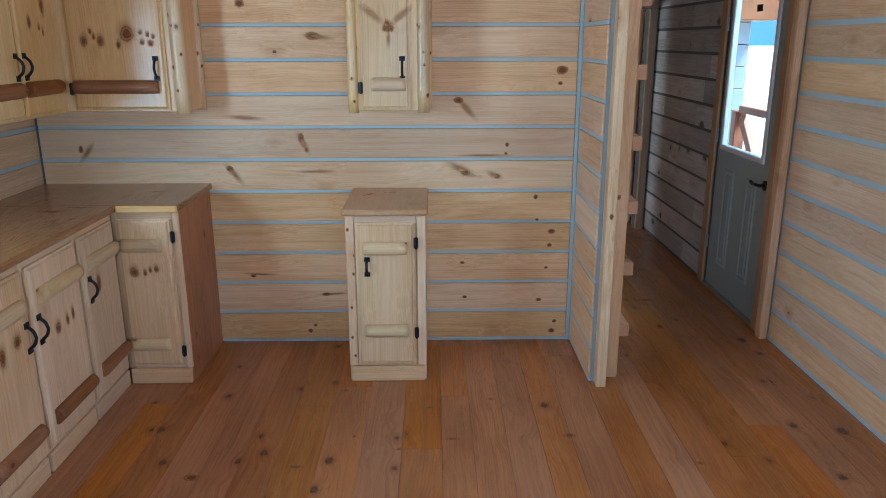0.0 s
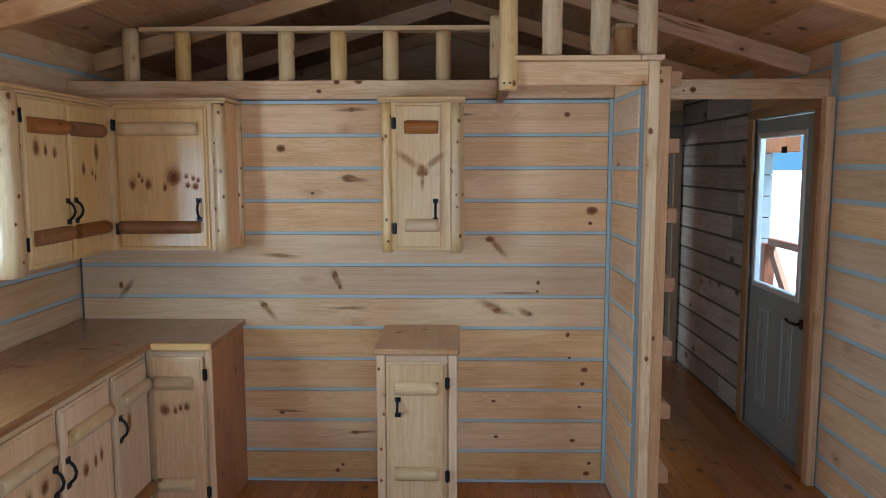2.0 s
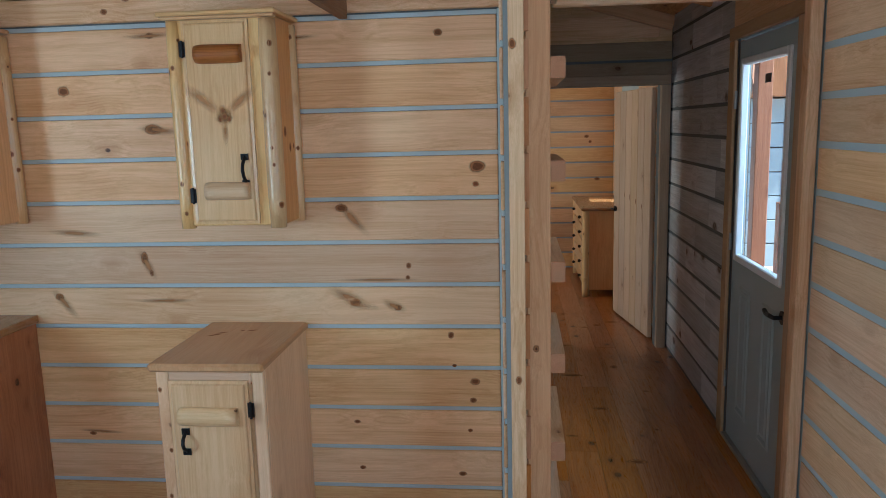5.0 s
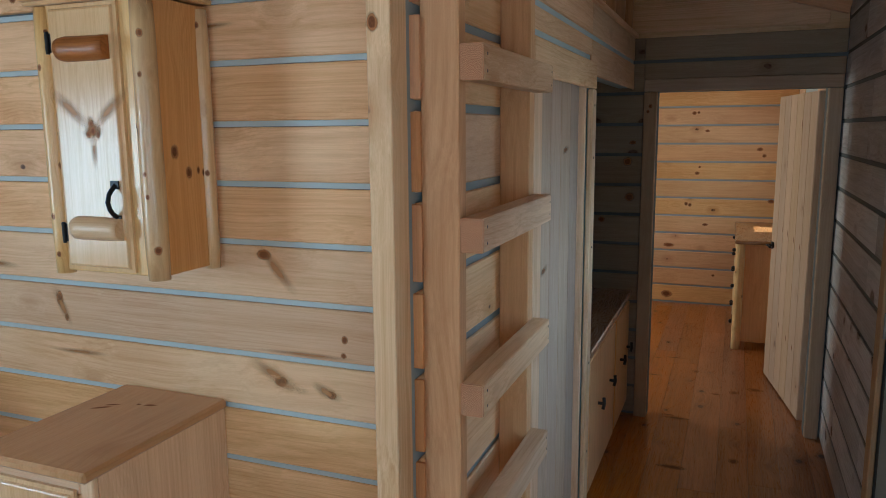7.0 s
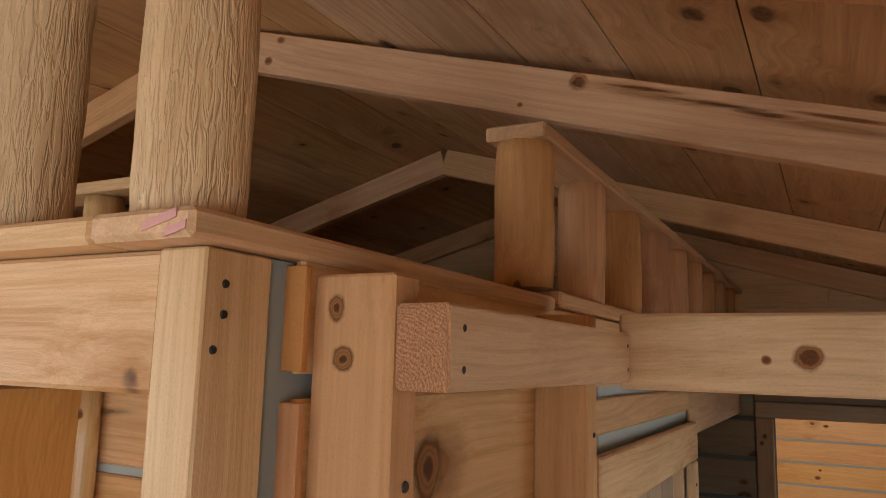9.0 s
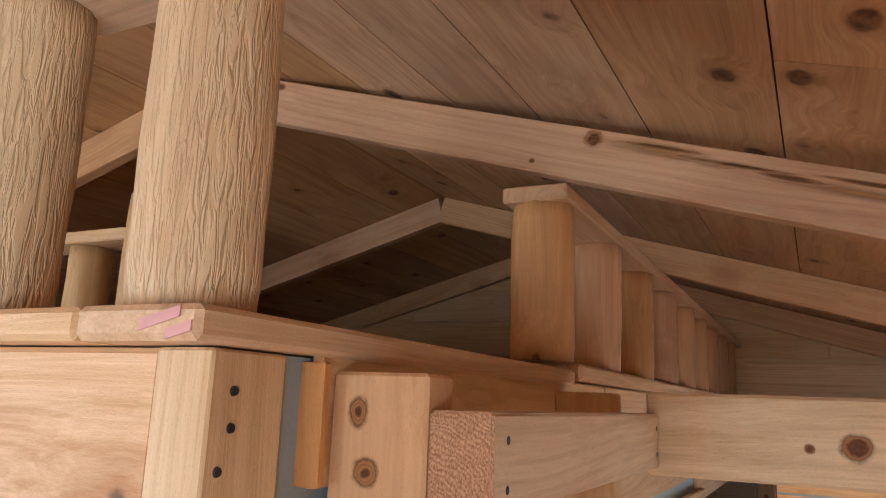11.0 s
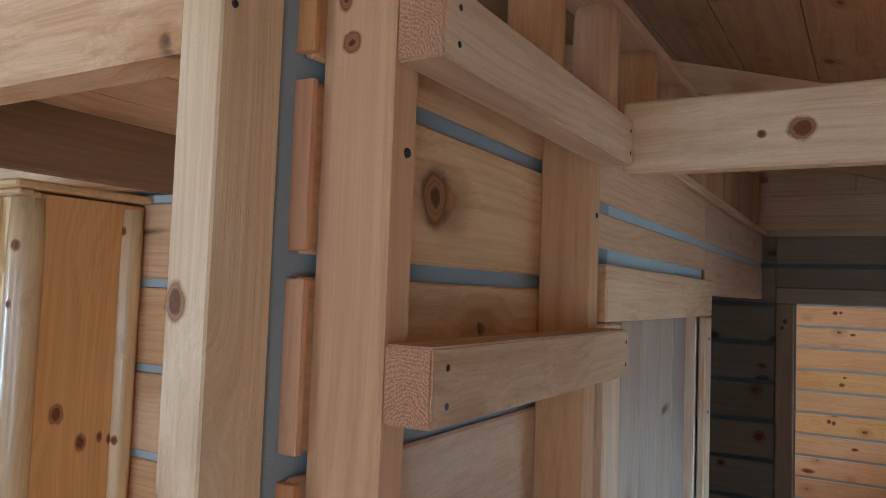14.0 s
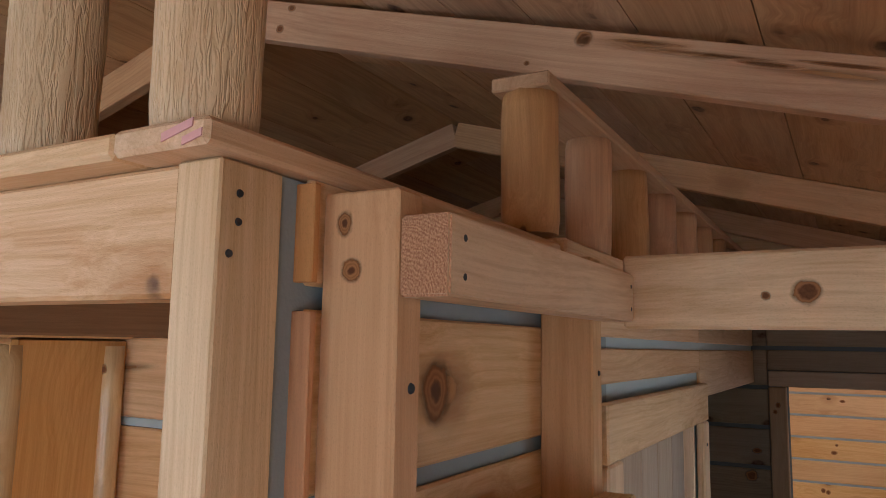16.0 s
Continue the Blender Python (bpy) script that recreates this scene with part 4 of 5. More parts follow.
base_unit((-0.405, 3.41, 0), 0.39, KITCHEN - 3.412, 0.874,
          [dict(x0=0.048, x1=0.335, z0=0.10, z1=0.838, battens=((0.09, 0.30, 0.712, False), (0.088, 0.30, 0.285, False)), handle=(0.104, 0.62, 0.075), hinge_x=0.343, hinges=(0.735, 0.27))],
          "narrow pine base cabinet with log battens and stained top", side_mat=PALE_Z, stile_knots=((0.012, 0.80), (0.034, 0.575), (0.018, 0.24), (0.030, 0.14), (0.02, 0.40)))
# corner unit: one leaf faces the room, the other folds round to the long run
base_unit((-1.521, 3.40, 0), 0.321, KITCHEN - 3.402, 0.90,
          [dict(x0=0.024, x1=0.282, z0=0.105, z1=0.862, battens=((0.05, 0.238, 0.735, False), (0.045, 0.233, 0.225, False)), hinge_x=0.292, hinges=(0.775, 0.185),
                knots=((0.092, 0.60, 0.018, 0.020), (0.145, 0.595, 0.008, 0.012), (0.17, 0.61, 0.008, 0.011), (0.20, 0.615, 0.010, 0.014)))],
          "corner base cabinet with a dark stained side panel", sides=(False, True), top=False, stile=0.03)


def run_unit(y0, y1, doors, label):
    return base_unit((-1.52, y0, 0), y1 - y0, 0.56, 0.90, doors, label, 90.0, (y0 < 0.9, False), False, stile=0.012)


run_unit(3.015, 3.3985, [dict(x0=0.014, x1=0.355, z0=0.105, z1=0.862, battens=((0.06, 0.345, 0.735, False), (0.06, 0.345, 0.225, True)), handle=(0.055, 0.62, 0.10), knots=((0.14, 0.62, 0.016, 0.03),))],
         "corner base cabinet leaf facing the room")
run_unit(2.59, 3.01, [dict(x0=0.014, x1=0.40, z0=0.105, z1=0.862, battens=((0.05, 0.385, 0.735, False), (0.05, 0.385, 0.225, True)), handle=(0.04, 0.61, 0.10),
                           knots=((0.17, 0.56, 0.018, 0.02), (0.25, 0.565, 0.01, 0.018), (0.30, 0.575, 0.01, 0.02)))], "pine base cabinet with log battens")
run_unit(2.17, 2.585, [dict(x0=0.014, x1=0.40, z0=0.105, z1=0.862, battens=((0.03, 0.36, 0.735, False), (0.03, 0.36, 0.225, True)), handle=(0.37, 0.61, 0.10), knots=((0.2, 0.6, 0.016, 0.03), (0.3, 0.62, 0.02, 0.02)))], "pine base cabinet with log battens")
run_unit(1.75, 2.165, [dict(x0=0.014, x1=0.40, z0=0.105, z1=0.862, battens=((0.03, 0.36, 0.735, False), (0.03, 0.36, 0.225, False)), handle=(0.04, 0.61, 0.10))], "pine base cabinet with log battens")
run_unit(1.30, 1.745, [dict(x0=0.014, x1=0.43, z0=0.105, z1=0.862, battens=((0.03, 0.36, 0.735, False), (0.03, 0.36, 0.225, False)), handle=(0.37, 0.61, 0.10))], "pine base cabinet with log battens")

worktop = thing("worktop", (0, 0, 0), "L-shaped stained pine worktop on the base cabinets", "worktop")
bar("slab", WEST + 0.001, -1.478, 1.28, 3.370, 0.901, 0.934, TOP_Y, worktop, 0.008)
bar("slab", WEST + 0.001, -1.186, 3.3715, KITCHEN - 0.001, 0.901, 0.934, TOP_Y, worktop, 0.004)
edge = bar("edge_strip", -1.475, -1.186, 3.352, 3.3705, 0.899, 0.9335, FRONT_X, worktop, 0.006, "paler pine edge strip")
for x, y, wide, high in ((-1.72, 3.25, 0.06, 0.018), (-1.62, 3.33, 0.05, 0.012), (-1.85, 2.95, 0.07, 0.016), (-1.55, 3.1, 0.018, 0.012), (-1.4, 3.7, 0.03, 0.012)):
    knot(worktop, x, y, 0.9346, wide, high, "+z")
del worktop["stand"]

# ---- kitchen wall units ----


def wall_unit(at, w, d, h, doors, logs, label, turn=0.0, left_side=True, right_side=True):
    """A wall cabinet that faces -y in its own frame, z from 0 to h, with peeled logs at its corners and a cap."""
    cab = thing("wall_cabinet", at, label, "cabinet", "kitchen wall cabinets")
    if left_side:
        bar("side_panel", 0.004, 0.02, 0.02, d, 0.004, h - 0.02, FRONT_Z, cab, 0.002)
    if right_side:
        panel = bar("side_panel", w - 0.02, w - 0.004, 0.02, d, 0.004, h - 0.02, AMBER_Z, cab, 0.002)
        if w < 0.5:
            for y, z, wide, high in ((0.128, 0.285, 0.012, 0.018), (0.168, 0.290, 0.006, 0.011), (0.190, 0.283, 0.006, 0.011), (0.213, 0.274, 0.009, 0.014), (0.075, 0.345, 0.014, 0.02)):
                knot(panel, w - 0.0035, y, z, wide, high, "+x")
    bar("bottom_panel", 0.021, w - 0.021, 0.02, d - 0.001, 0.004, 0.02, FRONT_X, cab, 0.001)
    bar("face_board", 0.0, w, 0.0, 0.0195, 0.004, h - 0.018, FRONT_Z, cab, 0.003)
    bar("crown", -0.02, w + 0.02, -0.040, d, h - 0.016, h, FRONT_X, cab, 0.006)
    bar("crown_moulding", -0.012, w + 0.012, -0.030, 0.0, h - 0.028, h - 0.0165, FRONT_X, cab, 0.004)
    for k, (x, y, r) in enumerate(logs):
        lg = log("corner_log", (x, y, -0.006), h - 0.024, r, "z", LOG_Z, cab, False, int(at[0] * 13 + 7 * k) + 41, "peeled knotty log", 0.01)
        log_knots(lg, x, y, r, 0.02, h - 0.05, 6, 90 + k + int(10 * w))
    for spec in doors:
        cabinet_door(cab, **spec)
    return stand(cab, turn)


wall_unit((-0.395, 3.690, 1.338), 0.40, KITCHEN - 3.691, 0.775,
          [dict(x0=0.062, x1=0.308, z0=0.012, z1=0.745, battens=((0.115, 0.285, 0.625, True), (0.118, 0.285, 0.135, False)), handle=(0.270, 0.212, 0.095), hinge_x=0.062, hinges=(0.645, 0.118),
                knots=((0.205, 0.405, 0.010, 0.012), (0.222, 0.395, 0.006, 0.010), (0.188, 0.395, 0.007, 0.009), (0.20, 0.425, 0.008, 0.008)),
                streaks=((0.128, 0.465, 0.085, 0.024, -36), (0.268, 0.46, 0.075, 0.020, 40), (0.205, 0.405, 0.035, 0.030, 0), (0.205, 0.36, 0.012, 0.06, 0)))],
          ((0.024, 0.012, 0.028), (0.372, 0.012, 0.032), (0.392, 0.215, 0.024), (0.008, 0.215, 0.024)), "narrow pine wall cabinet with peeled log corners")
wall_unit((-1.825, 3.690, 1.338), 0.64, KITCHEN - 3.691, 0.775,
          [dict(x0=0.079, x1=0.548, z0=0.012, z1=0.735, battens=((0.105, 0.507, 0.620, False), (0.093, 0.505, 0.125, True)), handle=(0.500, 0.215, 0.095), hinge_x=0.075, hinges=(0.640, 0.115),
                knots=((0.165, 0.34, 0.014, 0.020), (0.20, 0.385, 0.007, 0.010), (0.215, 0.36, 0.007, 0.010), (0.245, 0.34, 0.014, 0.020), (0.33, 0.325, 0.009, 0.016), (0.375, 0.375, 0.030, 0.034),
                       (0.44, 0.38, 0.008, 0.008), (0.445, 0.335, 0.010, 0.010), (0.475, 0.37, 0.008, 0.010), (0.485, 0.33, 0.012, 0.012), (0.50, 0.36, 0.008, 0.008)))],
          ((0.606, 0.008, 0.036), (0.632, 0.222, 0.026)), "broad pine wall cabinet with a knotty door and log corner", left_side=False)
wall_unit((-1.785, 2.77, 1.338), 0.92, 0.31, 0.755,
          [dict(x0=0.150, x1=0.495, z0=0.012, z1=0.725, battens=((0.185, 0.480, 0.605, True), (0.185, 0.480, 0.135, True)), handle=(0.465, 0.235, 0.095), hinge_x=0.148, hinges=(0.64, 0.115),
                knots=((0.24, 0.51, 0.018, 0.026), (0.31, 0.50, 0.010, 0.016), (0.38, 0.49, 0.014, 0.016))),
           dict(x0=0.505, x1=0.835, z0=0.012, z1=0.725, battens=((0.52, 0.815, 0.605, True), (0.52, 0.815, 0.135, True)), handle=(0.535, 0.235, 0.095), knots=((0.62, 0.42, 0.012, 0.020), (0.75, 0.50, 0.016, 0.03), (0.70, 0.40, 0.008, 0.010), (0.73, 0.38, 0.006, 0.014)))],
          ((0.055, 0.004, 0.060),), "two-door pine wall cabinet with brown log battens", 90.0)

# ---- outer door ----
door_1 = thing("door_1", (0, 0, 0), "grey painted outer door with a half-height window, closed", "door", "", "structure")
slab = bmesh.new()
for b in ((1.972, 2.012, 4.104, 4.235, 0.022, 2.062), (1.972, 2.012, 4.895, 4.946, 0.022, 2.062), (1.972, 2.012, 4.235, 4.895, 0.022, 0.985), (1.972, 2.012, 4.235, 4.895, 1.965, 2.062)):
    block(slab, *b)
leaf = part("leaf", slab, DOOR_PAINT, door_1)
lite = bmesh.new()
for b in ((1.961, 1.998, 4.225, 4.262, 0.972, 1.978), (1.961, 1.998, 4.868, 4.905, 0.972, 1.978), (1.961, 1.998, 4.262, 4.868, 0.972, 1.010), (1.961, 1.998, 4.262, 4.868, 1.942, 1.978)):
    block(lite, *b)
bmesh.ops.bevel(lite, geom=lite.edges[:], offset=0.006, segments=1, affect="EDGES")
lite_part = part("lite_frame", lite, WHITE, door_1, "white window surround")
pane = bmesh.new()
block(pane, 1.988, 1.992, 4.263, 4.867, 1.011, 1.941)
pane_ob = part("pane", pane, GLASS, lite_part, "clear glass")
pane_ob.visible_shadow = False
bm = bmesh.new()
block(bm, 1.9865, 1.9878, 4.52, 4.60, 1.845, 1.885)
part("sticker", bm, BLACK, lite_part, "small dark sticker on the glass")
for y0, y1 in ((4.29, 4.45), (4.63, 4.80)):
    bm = bmesh.new()
    z0, z1 = 0.20, 0.86
    levels = ((0.0, 1.9722), (0.012, 1.966), (0.020, 1.966), (0.034, 1.9705), (0.040, 1.9705), (0.055, 1.9665))
    rows = [[bm.verts.new(p) for p in ((x, y0 + e, z0 + e), (x, y1 - e, z0 + e), (x, y1 - e, z1 - e), (x, y0 + e, z1 - e))] for e, x in levels]
    for a, b in zip(rows, rows[1:]):
        for k in range(4):
            bm.faces.new((a[k], a[(k + 1) % 4], b[(k + 1) % 4], b[k]))
    bm.faces.new(rows[-1])
    bmesh.ops.recalc_face_normals(bm, faces=bm.faces[:])
    part("panel", bm, DOOR_PAINT, door_1, "raised moulded panel")
bm = bmesh.new()
bmesh.ops.create_cone(bm, cap_ends=True, segments=20, radius1=0.030, radius2=0.026, depth=0.014, matrix=pose(1.964, 4.165, 0.86, 0, 90, 0))
tube(bm, [(1.965, 4.165, 0.86), (1.925, 4.165, 0.86), (1.918, 4.19, 0.862), (1.920, 4.24, 0.858), (1.924, 4.28, 0.866)], 0.010)
part("lever", bm, BLACK, door_1, "black lever handle")
bar("threshold", 1.945, 2.03, 4.10, 4.95, 0.001, 0.020, STEEL, door_1, 0.004, "dull metal threshold")
for z in (0.32, 1.06, 1.78):
    bm = bmesh.new()
    tube(bm, [(1.960, 4.952, z - 0.045), (1.960, 4.952, z + 0.045)], 0.007)
    part("hinge", bm, STEEL, door_1, "steel hinge")
del door_1["stand"]
trim = thing("trim", (0, 0, 0), "pine casing round the outer door", "trim", "", "structure")
bar("casing", 1.940, EAST - 0.001, 3.985, 4.098, 0, 2.072, TRIM_Z, trim)
bar("casing", 1.945, EAST - 0.001, 4.955, 5.043, 0, 2.072, TRIM_Z, trim)
bar("casing", 1.942, EAST - 0.001, 3.990, 5.043, 2.074, 2.136, TRIM_Y, trim)
bar("jamb", EAST + 0.0065, 2.032, 4.085, 4.101, 0, 2.07, TRIM_Z, trim, 0.002)
bar("jamb", EAST + 0.0065, 2.032, 4.949, 4.962, 0, 2.07, TRIM_Z, trim, 0.002)
del trim["stand"]

# ---- bathroom door and casing in the hall ----
door_2 = thing("door_2", (0, 0, 0), "closed pale plank door to the bathroom", "door", "", "structure")
for k in range(5):
    bath_plank = bar("plank", 0.842, 0.862, 4.305 + 0.158 * k, 4.305 + 0.158 * (k + 1) - 0.002, 0.012, 1.945, BATH_Z, door_2, 0.004)
    if k in (1, 3):
        knot(bath_plank, 0.8626, 4.385 + 0.158 * k, 1.66 - 0.4 * (k == 1), 0.05, 0.014, "+x", 8.0, True)
        knot(bath_plank, 0.8628, 4.375 + 0.158 * k, 1.66 - 0.4 * (k == 1), 0.022, 0.008, "+x")
del door_2["stand"]
trim2 = thing("trim_2", (0, 0, 0), "pale pine casing of the bathroom doorway", "trim", "", "structure")
bar("casing", HALL + 0.0005, 0.912, 4.205, 4.298, 0, 1.893, STUD_Z, trim2)
c2 = bar("casing", HALL + 0.0005, 0.912, 5.118, 5.20, 0, 1.893, STUD_Z, trim2)
for z in (0.35, 0.75, 1.25, 1.62, 1.83):
    nail(c2, 0.9128, 5.16, z, "+x", 0.005)
bar("casing", HALL + 0.0005, 0.912, 4.205, 5.20, 1.895, 2.000, STUD_Y, trim2)
bar("jamb", 0.80, HALL, 5.085, 5.0995, 0, 1.953, STUD_Z, trim2, 0.002)
bar("jamb", 0.80, HALL, 4.3005, 4.304, 0, 1.953, STUD_Z, trim2, 0.001)
bar("end_board", 0.80, 0.893, 5.2005, 5.222, 0, 1.95, TRIM_Z, trim2, 0.002)
del trim2["stand"]

# ---- low cabinet in the hall's recess ----
low = thing("low_cabinet", (0, 0, 0), "low pine cabinet with iron pulls in the hall recess", "cabinet")
bar("body", 0.36, 0.885, 5.225, END - 0.012, 0.07, 0.748, AMBER_Z, low, 0.003)
bar("kick_board", 0.40, 0.865, 5.24, END - 0.02, 0.0, 0.069, SIDE_Z, low, 0.002)
bar("worktop", 0.36, 0.915, 5.224, END - 0.002, 0.749, 0.78, TOP_Y, low, 0.006, "dark stained pine top")
for y0, y1, pulls in ((5.245, 5.985, (5.478, 5.82)), (6.015, 6.525, (6.188, 6.45))):
    bm = bmesh.new()
    block(bm, 0.8855, 0.905, y0, y1, 0.10, 0.725)
    bmesh.ops.bevel(bm, geom=bm.edges[:], offset=0.007, segments=2, affect="EDGES")
    f = part("drawer_front", bm, AMBER_Z, low)
    for y in pulls:
        bm = bmesh.new()
        tube(bm, [(0.905, y, 0.455), (0.928, y, 0.455)], 0.008)
        tube(bm, [(0.930, y - 0.012, 0.43), (0.934, y, 0.455), (0.930, y + 0.012, 0.48)], 0.008)
        part("pull", bm, BLACK, f, "black iron pull")
del low["stand"]

# ---- bedroom doorway, open door, chest ----
trim3 = thing("trim_3", (0, 0, 0), "aged pine casing of the bedroom doorway", "trim", "", "structure")
c3 = bar("casing", 0.948, 1.018, 6.524, END - 0.001, 0, 1.938, TRIM_Z, trim3)
knot(c3, 0.985, 6.5235, 1.86, 0.010, 0.012)
knot(c3, 0.972, 6.5235, 1.83, 0.009, 0.010)
bar("casing", 1.889, 1.957, 6.524, END - 0.001, 0, 1.938, TRIM_Z, trim3)
bar("casing", 0.948, 1.957, 6.524, END - 0.001, 1.940, 2.008, TRIM_X, trim3)
bar("jamb", 1.003, 1.0195, END + 0.0005, END + 0.12, 0, 1.938, TRIM_Z, trim3, 0.002)
bar("jamb", 1.8875, 1.904, END + 0.0005, END + 0.12, 0, 1.938, TRIM_Z, trim3, 0.002)
del trim3["stand"]

door_3 = thing("door_3", (1.882, 6.76, 0), "open ledged plank door of pale knotty pine", "door", "", "structure")
for k in range(6):
    p = bar("plank", -0.018, 0.018, 0.148 * k, 0.148 * (k + 1) - 0.0015, 0.012, 1.935, PLANK_Z, door_3, 0.005)
for z in (0.22, 1.02, 1.68):
    bar("ledge", 0.0185, 0.040, 0.05, 0.84, z, z + 0.11, STUD_Y, door_3, 0.004, "pine ledge across the planks")
bm = bmesh.new()
bmesh.ops.create_cone(bm, cap_ends=True, segments=16, radius1=0.026, radius2=0.022, depth=0.012, matrix=pose(-0.024, 0.825, 0.94, 0, 90, 0))
tube(bm, [(-0.024, 0.825, 0.94), (-0.06, 0.825, 0.94), (-0.062, 0.79, 0.945), (-0.058, 0.745, 0.938)], 0.008)
part("lever", bm, BLACK, door_3, "black lever handle")
for y, z, wide, high in ((0.32, 1.05, 0.006, 0.022), (0.47, 1.07, 0.006, 0.025), (0.60, 1.08, 0.005, 0.02), (0.18, 1.02, 0.006, 0.025), (0.35, 0.42, 0.007, 0.02), (0.2, 0.40, 0.007, 0.02), (0.55, 0.45, 0.006, 0.02), (0.30, 1.75, 0.006, 0.03)):
    knot(door_3, -0.0186, y, z, wide, high, "-x")
stand(door_3, 10.0)

chest = thing("chest_of_drawers", (0, 0, 0), "pine chest of drawers with log corners on the bedroom floor", "chest")
bar("body", 1.515, 1.955, 8.235, 9.40, 0.06, 0.842, AMBER_Z, chest, 0.003)
bar("top", 1.478, 1.958, 8.195, 9.45, 0.843, 0.872, TOP_Y, chest, 0.007, "stained pine top")
for y in (8.235, 9.40):
    log("corner_log", (1.522, y, 0.0), 0.842, 0.036, "z", LOG_Z, chest, False, int(y * 9))
log("foot", (1.93, 8.27, 0.0), 0.06, 0.03, "z", LOG_Z, chest, False, 5)
for k in range(5):
    z = 0.10 + 0.148 * k
    dr = bar("drawer", 1.497, 1.5145, 8.285, 9.35, z, z + 0.132, FRONT_X, chest, 0.005)
    for y in (8.45, 9.18):
        bm = bmesh.new()
        bmesh.ops.create_uvsphere(bm, u_segments=10, v_segments=8, radius=0.016, matrix=Matrix.Translation((1.478, y, z + 0.066)))
        tube(bm, [(1.497, y, z + 0.066), (1.48, y, z + 0.066)], 0.006)
        part("knob", bm, BLACK, dr, "dark knob", True)
del chest["stand"]

# ---- windows that let the day in ----


def window(name, x0, x1, y0, y1, z0, z1, label):
    win = thing(name, (0, 0, 0), label, "window", "", "structure")
    ax = x1 - x0 > y1 - y0
    t = 0.05
    for k in (0, 1):
        if ax:
            bar("window_frame", x0 if k == 0 else x1 - t, x0 + t if k == 0 else x1, y0, y1, z0, z1, WHITE, win)
        else:
            bar("window_frame", x0, x1, y0 if k == 0 else y1 - t, y0 + t if k == 0 else y1, z0, z1, WHITE, win)
        za = z0 if k == 0 else z1 - t
        if ax:
            bar("window_frame", x0 + t, x1 - t, y0, y1, za, za + t, WHITE, win)
        else:
            bar("window_frame", x0, x1, y0 + t, y1 - t, za, za + t, WHITE, win)
    del win["stand"]
    return win


window("window_1", -0.40, 1.40, SOUTH - 0.10, SOUTH - 0.03, 0.92, 2.08, "wide white-framed window behind the walk")
window("window_2", WEST - 0.10, WEST - 0.03, 1.28, 2.22, 1.06, 1.94, "white-framed window above the worktop")
# window_4 is an added, unseen opening for the east fill lamp
window("window_4", EAST + 0.02, EAST + 0.065, 0.75, 1.85, 0.95, 1.95, "added white-framed window towards the porch, never in view")
window("window_5", WEST - 0.10, WEST - 0.03, 7.4, 8.6, 0.95, 1.95, "white-framed bedroom window")
window("window_3", EAST + 0.02, EAST + 0.065, 8.05, 9.05, 0.95, 1.95, "white-framed bedroom window")

# ---- outside ----
bm = bmesh.new()
bmesh.ops.create_grid(bm, x_segments=24, y_segments=24, size=900.0)
for v in bm.verts:
    v.co.z = -0.45
ground = new("ground", finish(bm, "ground", SNOW))
tagged(ground, "pale sunlit gravel and dry grass", "", "", "structure")
bm = bmesh.new()
prev = None
for k in range(49):
    a = math.radians(-100 + 200 * k / 48)
    r = 320
    h = 26 + 16 * noise.noise((k * 0.21, 3.0, 0.0)) + 6 * noise.noise((k * 0.9, 1.0, 0.0))
    lo = bm.verts.new((r * math.cos(a), r * math.sin(a), -1))
    hi = bm.verts.new((r * 1.25 * math.cos(a), r * 1.25 * math.sin(a), h))
    if prev:
        bm.faces.new((prev[0], lo, hi, prev[1]))
    prev = (lo, hi)
tagged(new("backdrop", finish(bm, "backdrop", HILL)), "distant blue-green wooded ridge", "", "", "structure")

porch = thing("porch_floor", (0, 0, 0), "timber porch deck outside the grey door", "porch", "", "structure")
for k in range(12):
    bar("deck_plank", 2.14 + 0.145 * k, 2.28 + 0.145 * k, 2.2, 8.2, -0.08, -0.045, STAINED, porch, 0.004)
for x in (2.2, 3.8):
    for y in (2.3, 4.6, 6.4, 8.1):
        bar("joist_post", x - 0.05, x + 0.05, y - 0.05, y + 0.05, -0.45, -0.081, STAINED, porch, 0.004)
del porch["stand"]
for y in (7.55, 3.2):
    pp = thing("porch_post", (0, 0, 0), "stained timber porch post with a diagonal brace", "post", "porch posts")
    bar("post", 2.85, 2.97, y - 0.06, y + 0.06, -0.045, 2.308, STAINED, pp, 0.006)
    bm = bmesh.new()
    vs = []
    for dx in (-0.04, 0.04):
        for dy, dz in ((0.06, 1.72), (0.06, 1.86), (0.50, 2.28), (0.40, 2.28)):
            vs.append(bm.verts.new((2.91 + dx, y + dy, dz + 0.028)))
    for q in ((0, 1, 2, 3), (7, 6, 5, 4), (0, 4, 5, 1), (1, 5, 6, 2), (2, 6, 7, 3), (3, 7, 4, 0)):
        bm.faces.new([vs[k] for k in q])
    bmesh.ops.recalc_face_normals(bm, faces=bm.faces[:])
    part("brace", bm, STAINED, pp)
    del pp["stand"]
tagged(bar("porch_beam", 2.84, 2.98, 2.0, 8.4, 2.31, 2.464, STAINED), "stained timber beam along the porch edge", "beam")
core("porch_roof", [(2.06, 3.0, -0.5, 8.4, 2.465, 2.50)], STAINED, "stained board roof over the porch")
shed = thing("shed", (0, 0, 0), "pale sided shed with a brown roof beyond the porch", "shed")
for k in range(7):
    bar("siding_board", 2.3, 5.05, 12.0, 12.05, -0.45 + 0.345 * k, -0.45 + 0.345 * (k + 1) - 0.014, PALE, shed, 0.006)
bar("wall", 2.3, 5.04, 12.052, 14.5, -0.45, 1.96, DARK_FLOOR, shed)
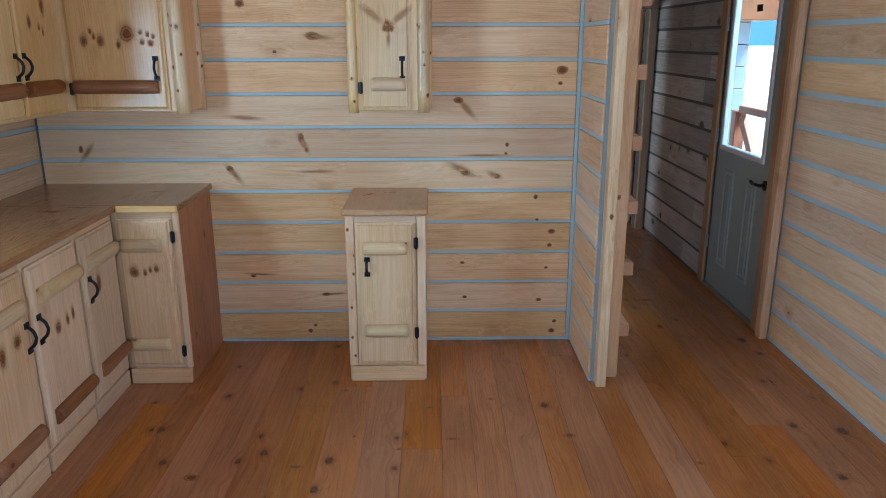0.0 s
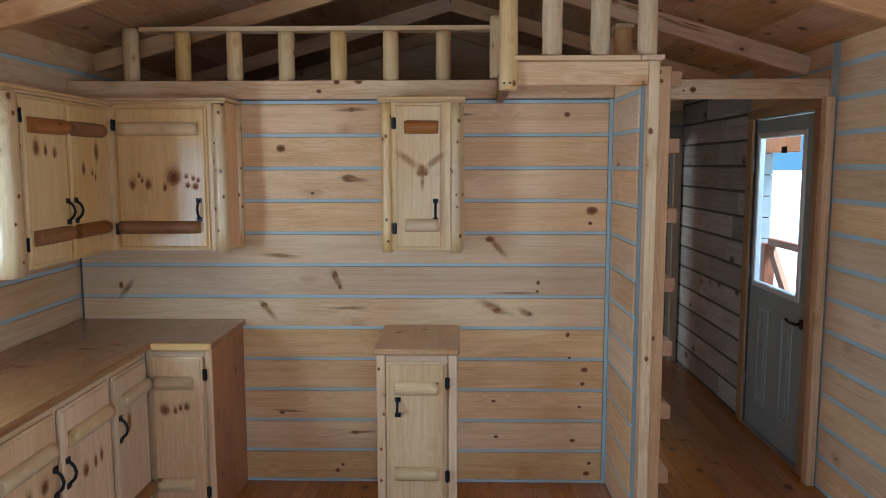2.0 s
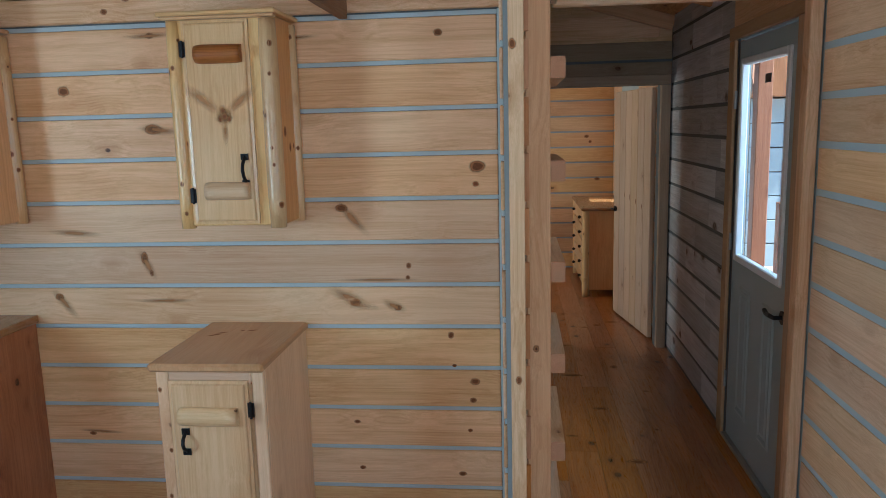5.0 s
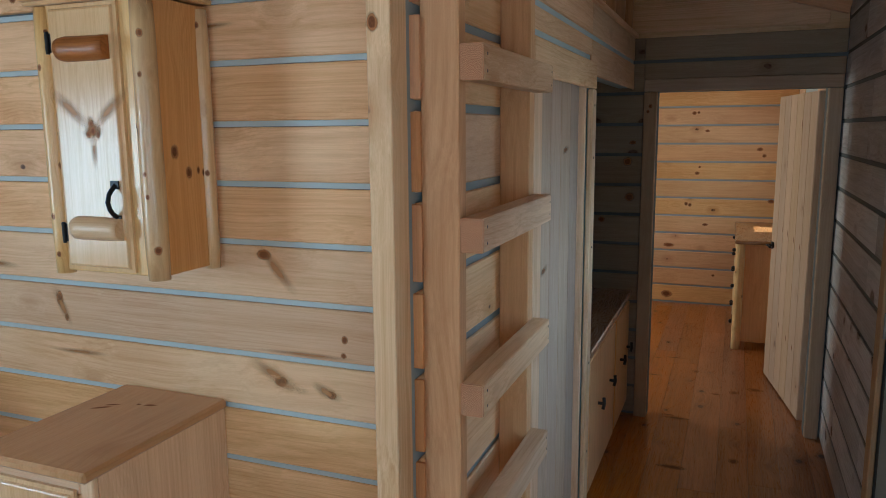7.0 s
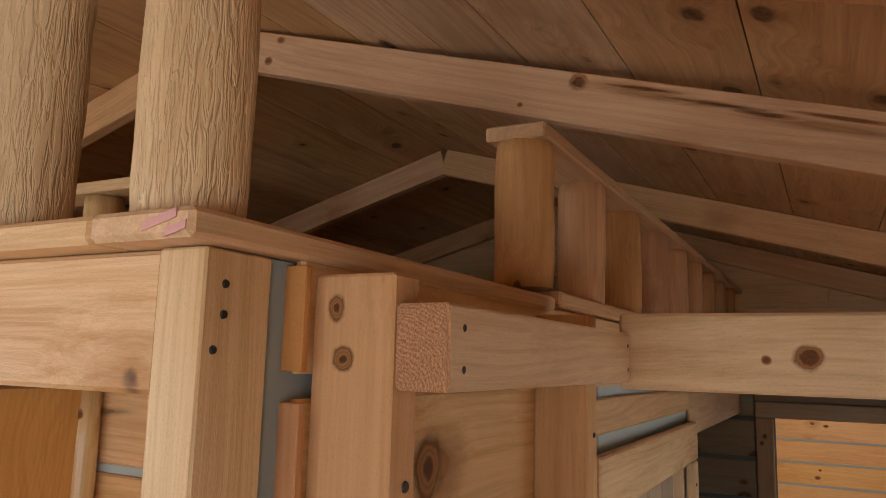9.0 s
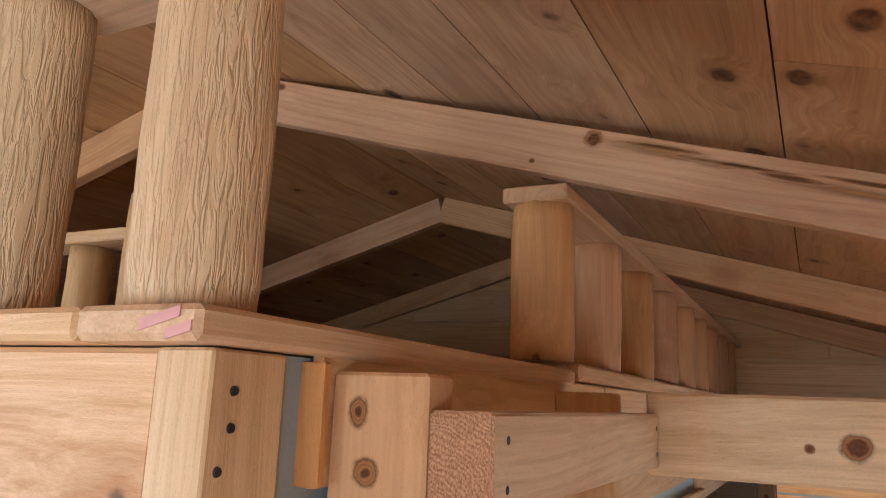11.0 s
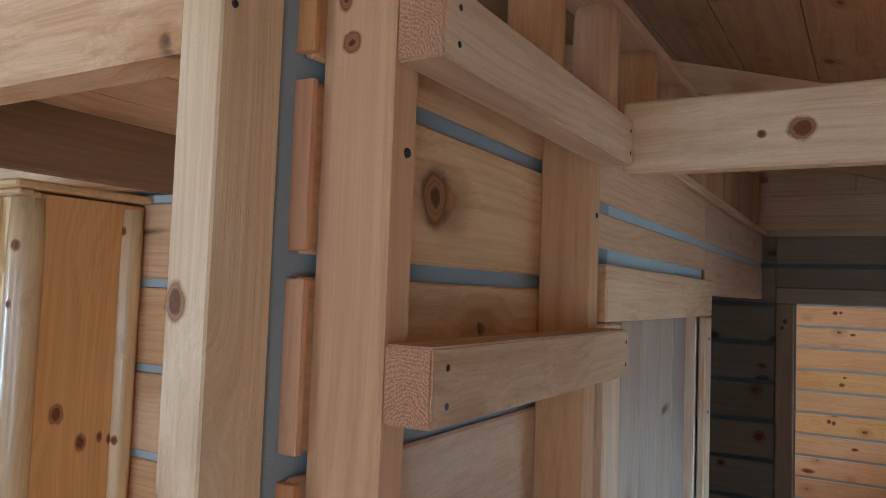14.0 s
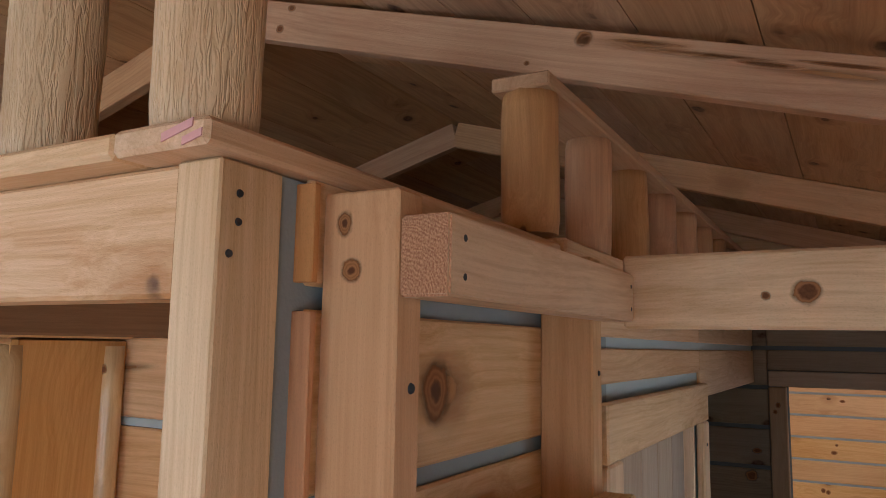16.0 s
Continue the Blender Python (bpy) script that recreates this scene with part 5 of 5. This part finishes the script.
bar("corner_board", 4.62, 4.66, 11.985, 11.9995, -0.45, 1.96, DOOR_PAINT, shed)
bar("roof", 2.1, 5.3, 11.6, 14.9, 1.97, 2.75, STAINED, shed, 0.02, "brown shed roof")
del shed["stand"]
fence = thing("porch_railing", (0, 0, 0), "stained timber porch railing with a short braced post", "railing")
bar("post", 2.90, 3.0, 6.98, 7.09, -0.045, 1.03, STAINED, fence, 0.006)
bar("top_rail", 2.92, 2.98, 5.5, 6.975, 1.02, 1.085, STAINED, fence, 0.006)
bar("low_rail", 2.93, 2.97, 5.5, 6.975, 0.12, 0.18, STAINED, fence, 0.004)
brace = bmesh.new()
block(brace, 2.925, 2.975, -0.045, 0.045, -0.70, 0.70)
bmesh.ops.bevel(brace, geom=brace.edges[:], offset=0.005, segments=1, affect="EDGES")
bmesh.ops.transform(brace, matrix=Matrix.Translation((0, 6.47, 0.47)) @ Matrix.Rotation(radians(-43), 4, "X"), verts=brace.verts)
part("brace", brace, STAINED, fence)
bar("post", 2.91, 2.99, 5.39, 5.498, -0.045, 1.1, STAINED, fence, 0.006)
del fence["stand"]

# ---- floor planks ----
rnd = random.Random(3)
floor_ob = owner_of("floor")
x = WEST - 0.01
while x < EAST + 0.02:
    w = rnd.choice((0.135, 0.150, 0.172))
    y = SOUTH - 0.05 - rnd.uniform(0.0, 1.5)
    while y < BED + 0.02:
        length = rnd.choice((2.4, 3.0, 3.6))
        bar("floor_plank", x, x + w - 0.0009, y, y + length - 0.0009, -0.022, 0.0, FLOOR_Y, floor_ob, 0.0009)
        y += length
    x += w
floor_marks = [(-0.95, 2.55, 0.030, 0.022), (-0.55, 2.62, 0.034, 0.012), (0.62, 2.85, 0.026, 0.018), (0.10, 2.83, 0.032, 0.010), (-0.13, 2.75, 0.010, 0.010), (-0.33, 2.86, 0.010, 0.012),
               (1.12, 2.62, 0.016, 0.012), (-0.72, 2.3, 0.012, 0.010), (0.3, 3.2, 0.014, 0.008), (-0.42, 3.3, 0.016, 0.014), (0.0, 3.12, 0.016, 0.010), (1.45, 4.6, 0.05, 0.022), (1.35, 5.3, 0.045, 0.018),
               (1.22, 5.89, 0.07, 0.02), (1.52, 6.07, 0.025, 0.03), (1.20, 6.58, 0.07, 0.018), (1.15, 6.62, 0.03, 0.012), (1.41, 7.09, 0.03, 0.016), (1.26, 7.53, 0.022, 0.03), (0.98, 7.36, 0.05, 0.016), (1.65, 7.26, 0.05, 0.03),
               (1.10, 7.82, 0.06, 0.014), (0.97, 7.78, 0.03, 0.012), (1.52, 7.16, 0.03, 0.03), (1.62, 5.0, 0.012, 0.012), (1.15, 4.9, 0.03, 0.014), (1.66, 5.6, 0.02, 0.014), (1.05, 5.4, 0.016, 0.012)]
for x, y, wide, high in floor_marks:
    board = min((o for o in floor_ob.children), key=lambda o: abs(o.location.x - x) * 3 + max(0.0, abs(o.location.y - y) - 1.2))
    knot(board, x, y, 0.0004, wide, high, "+z")
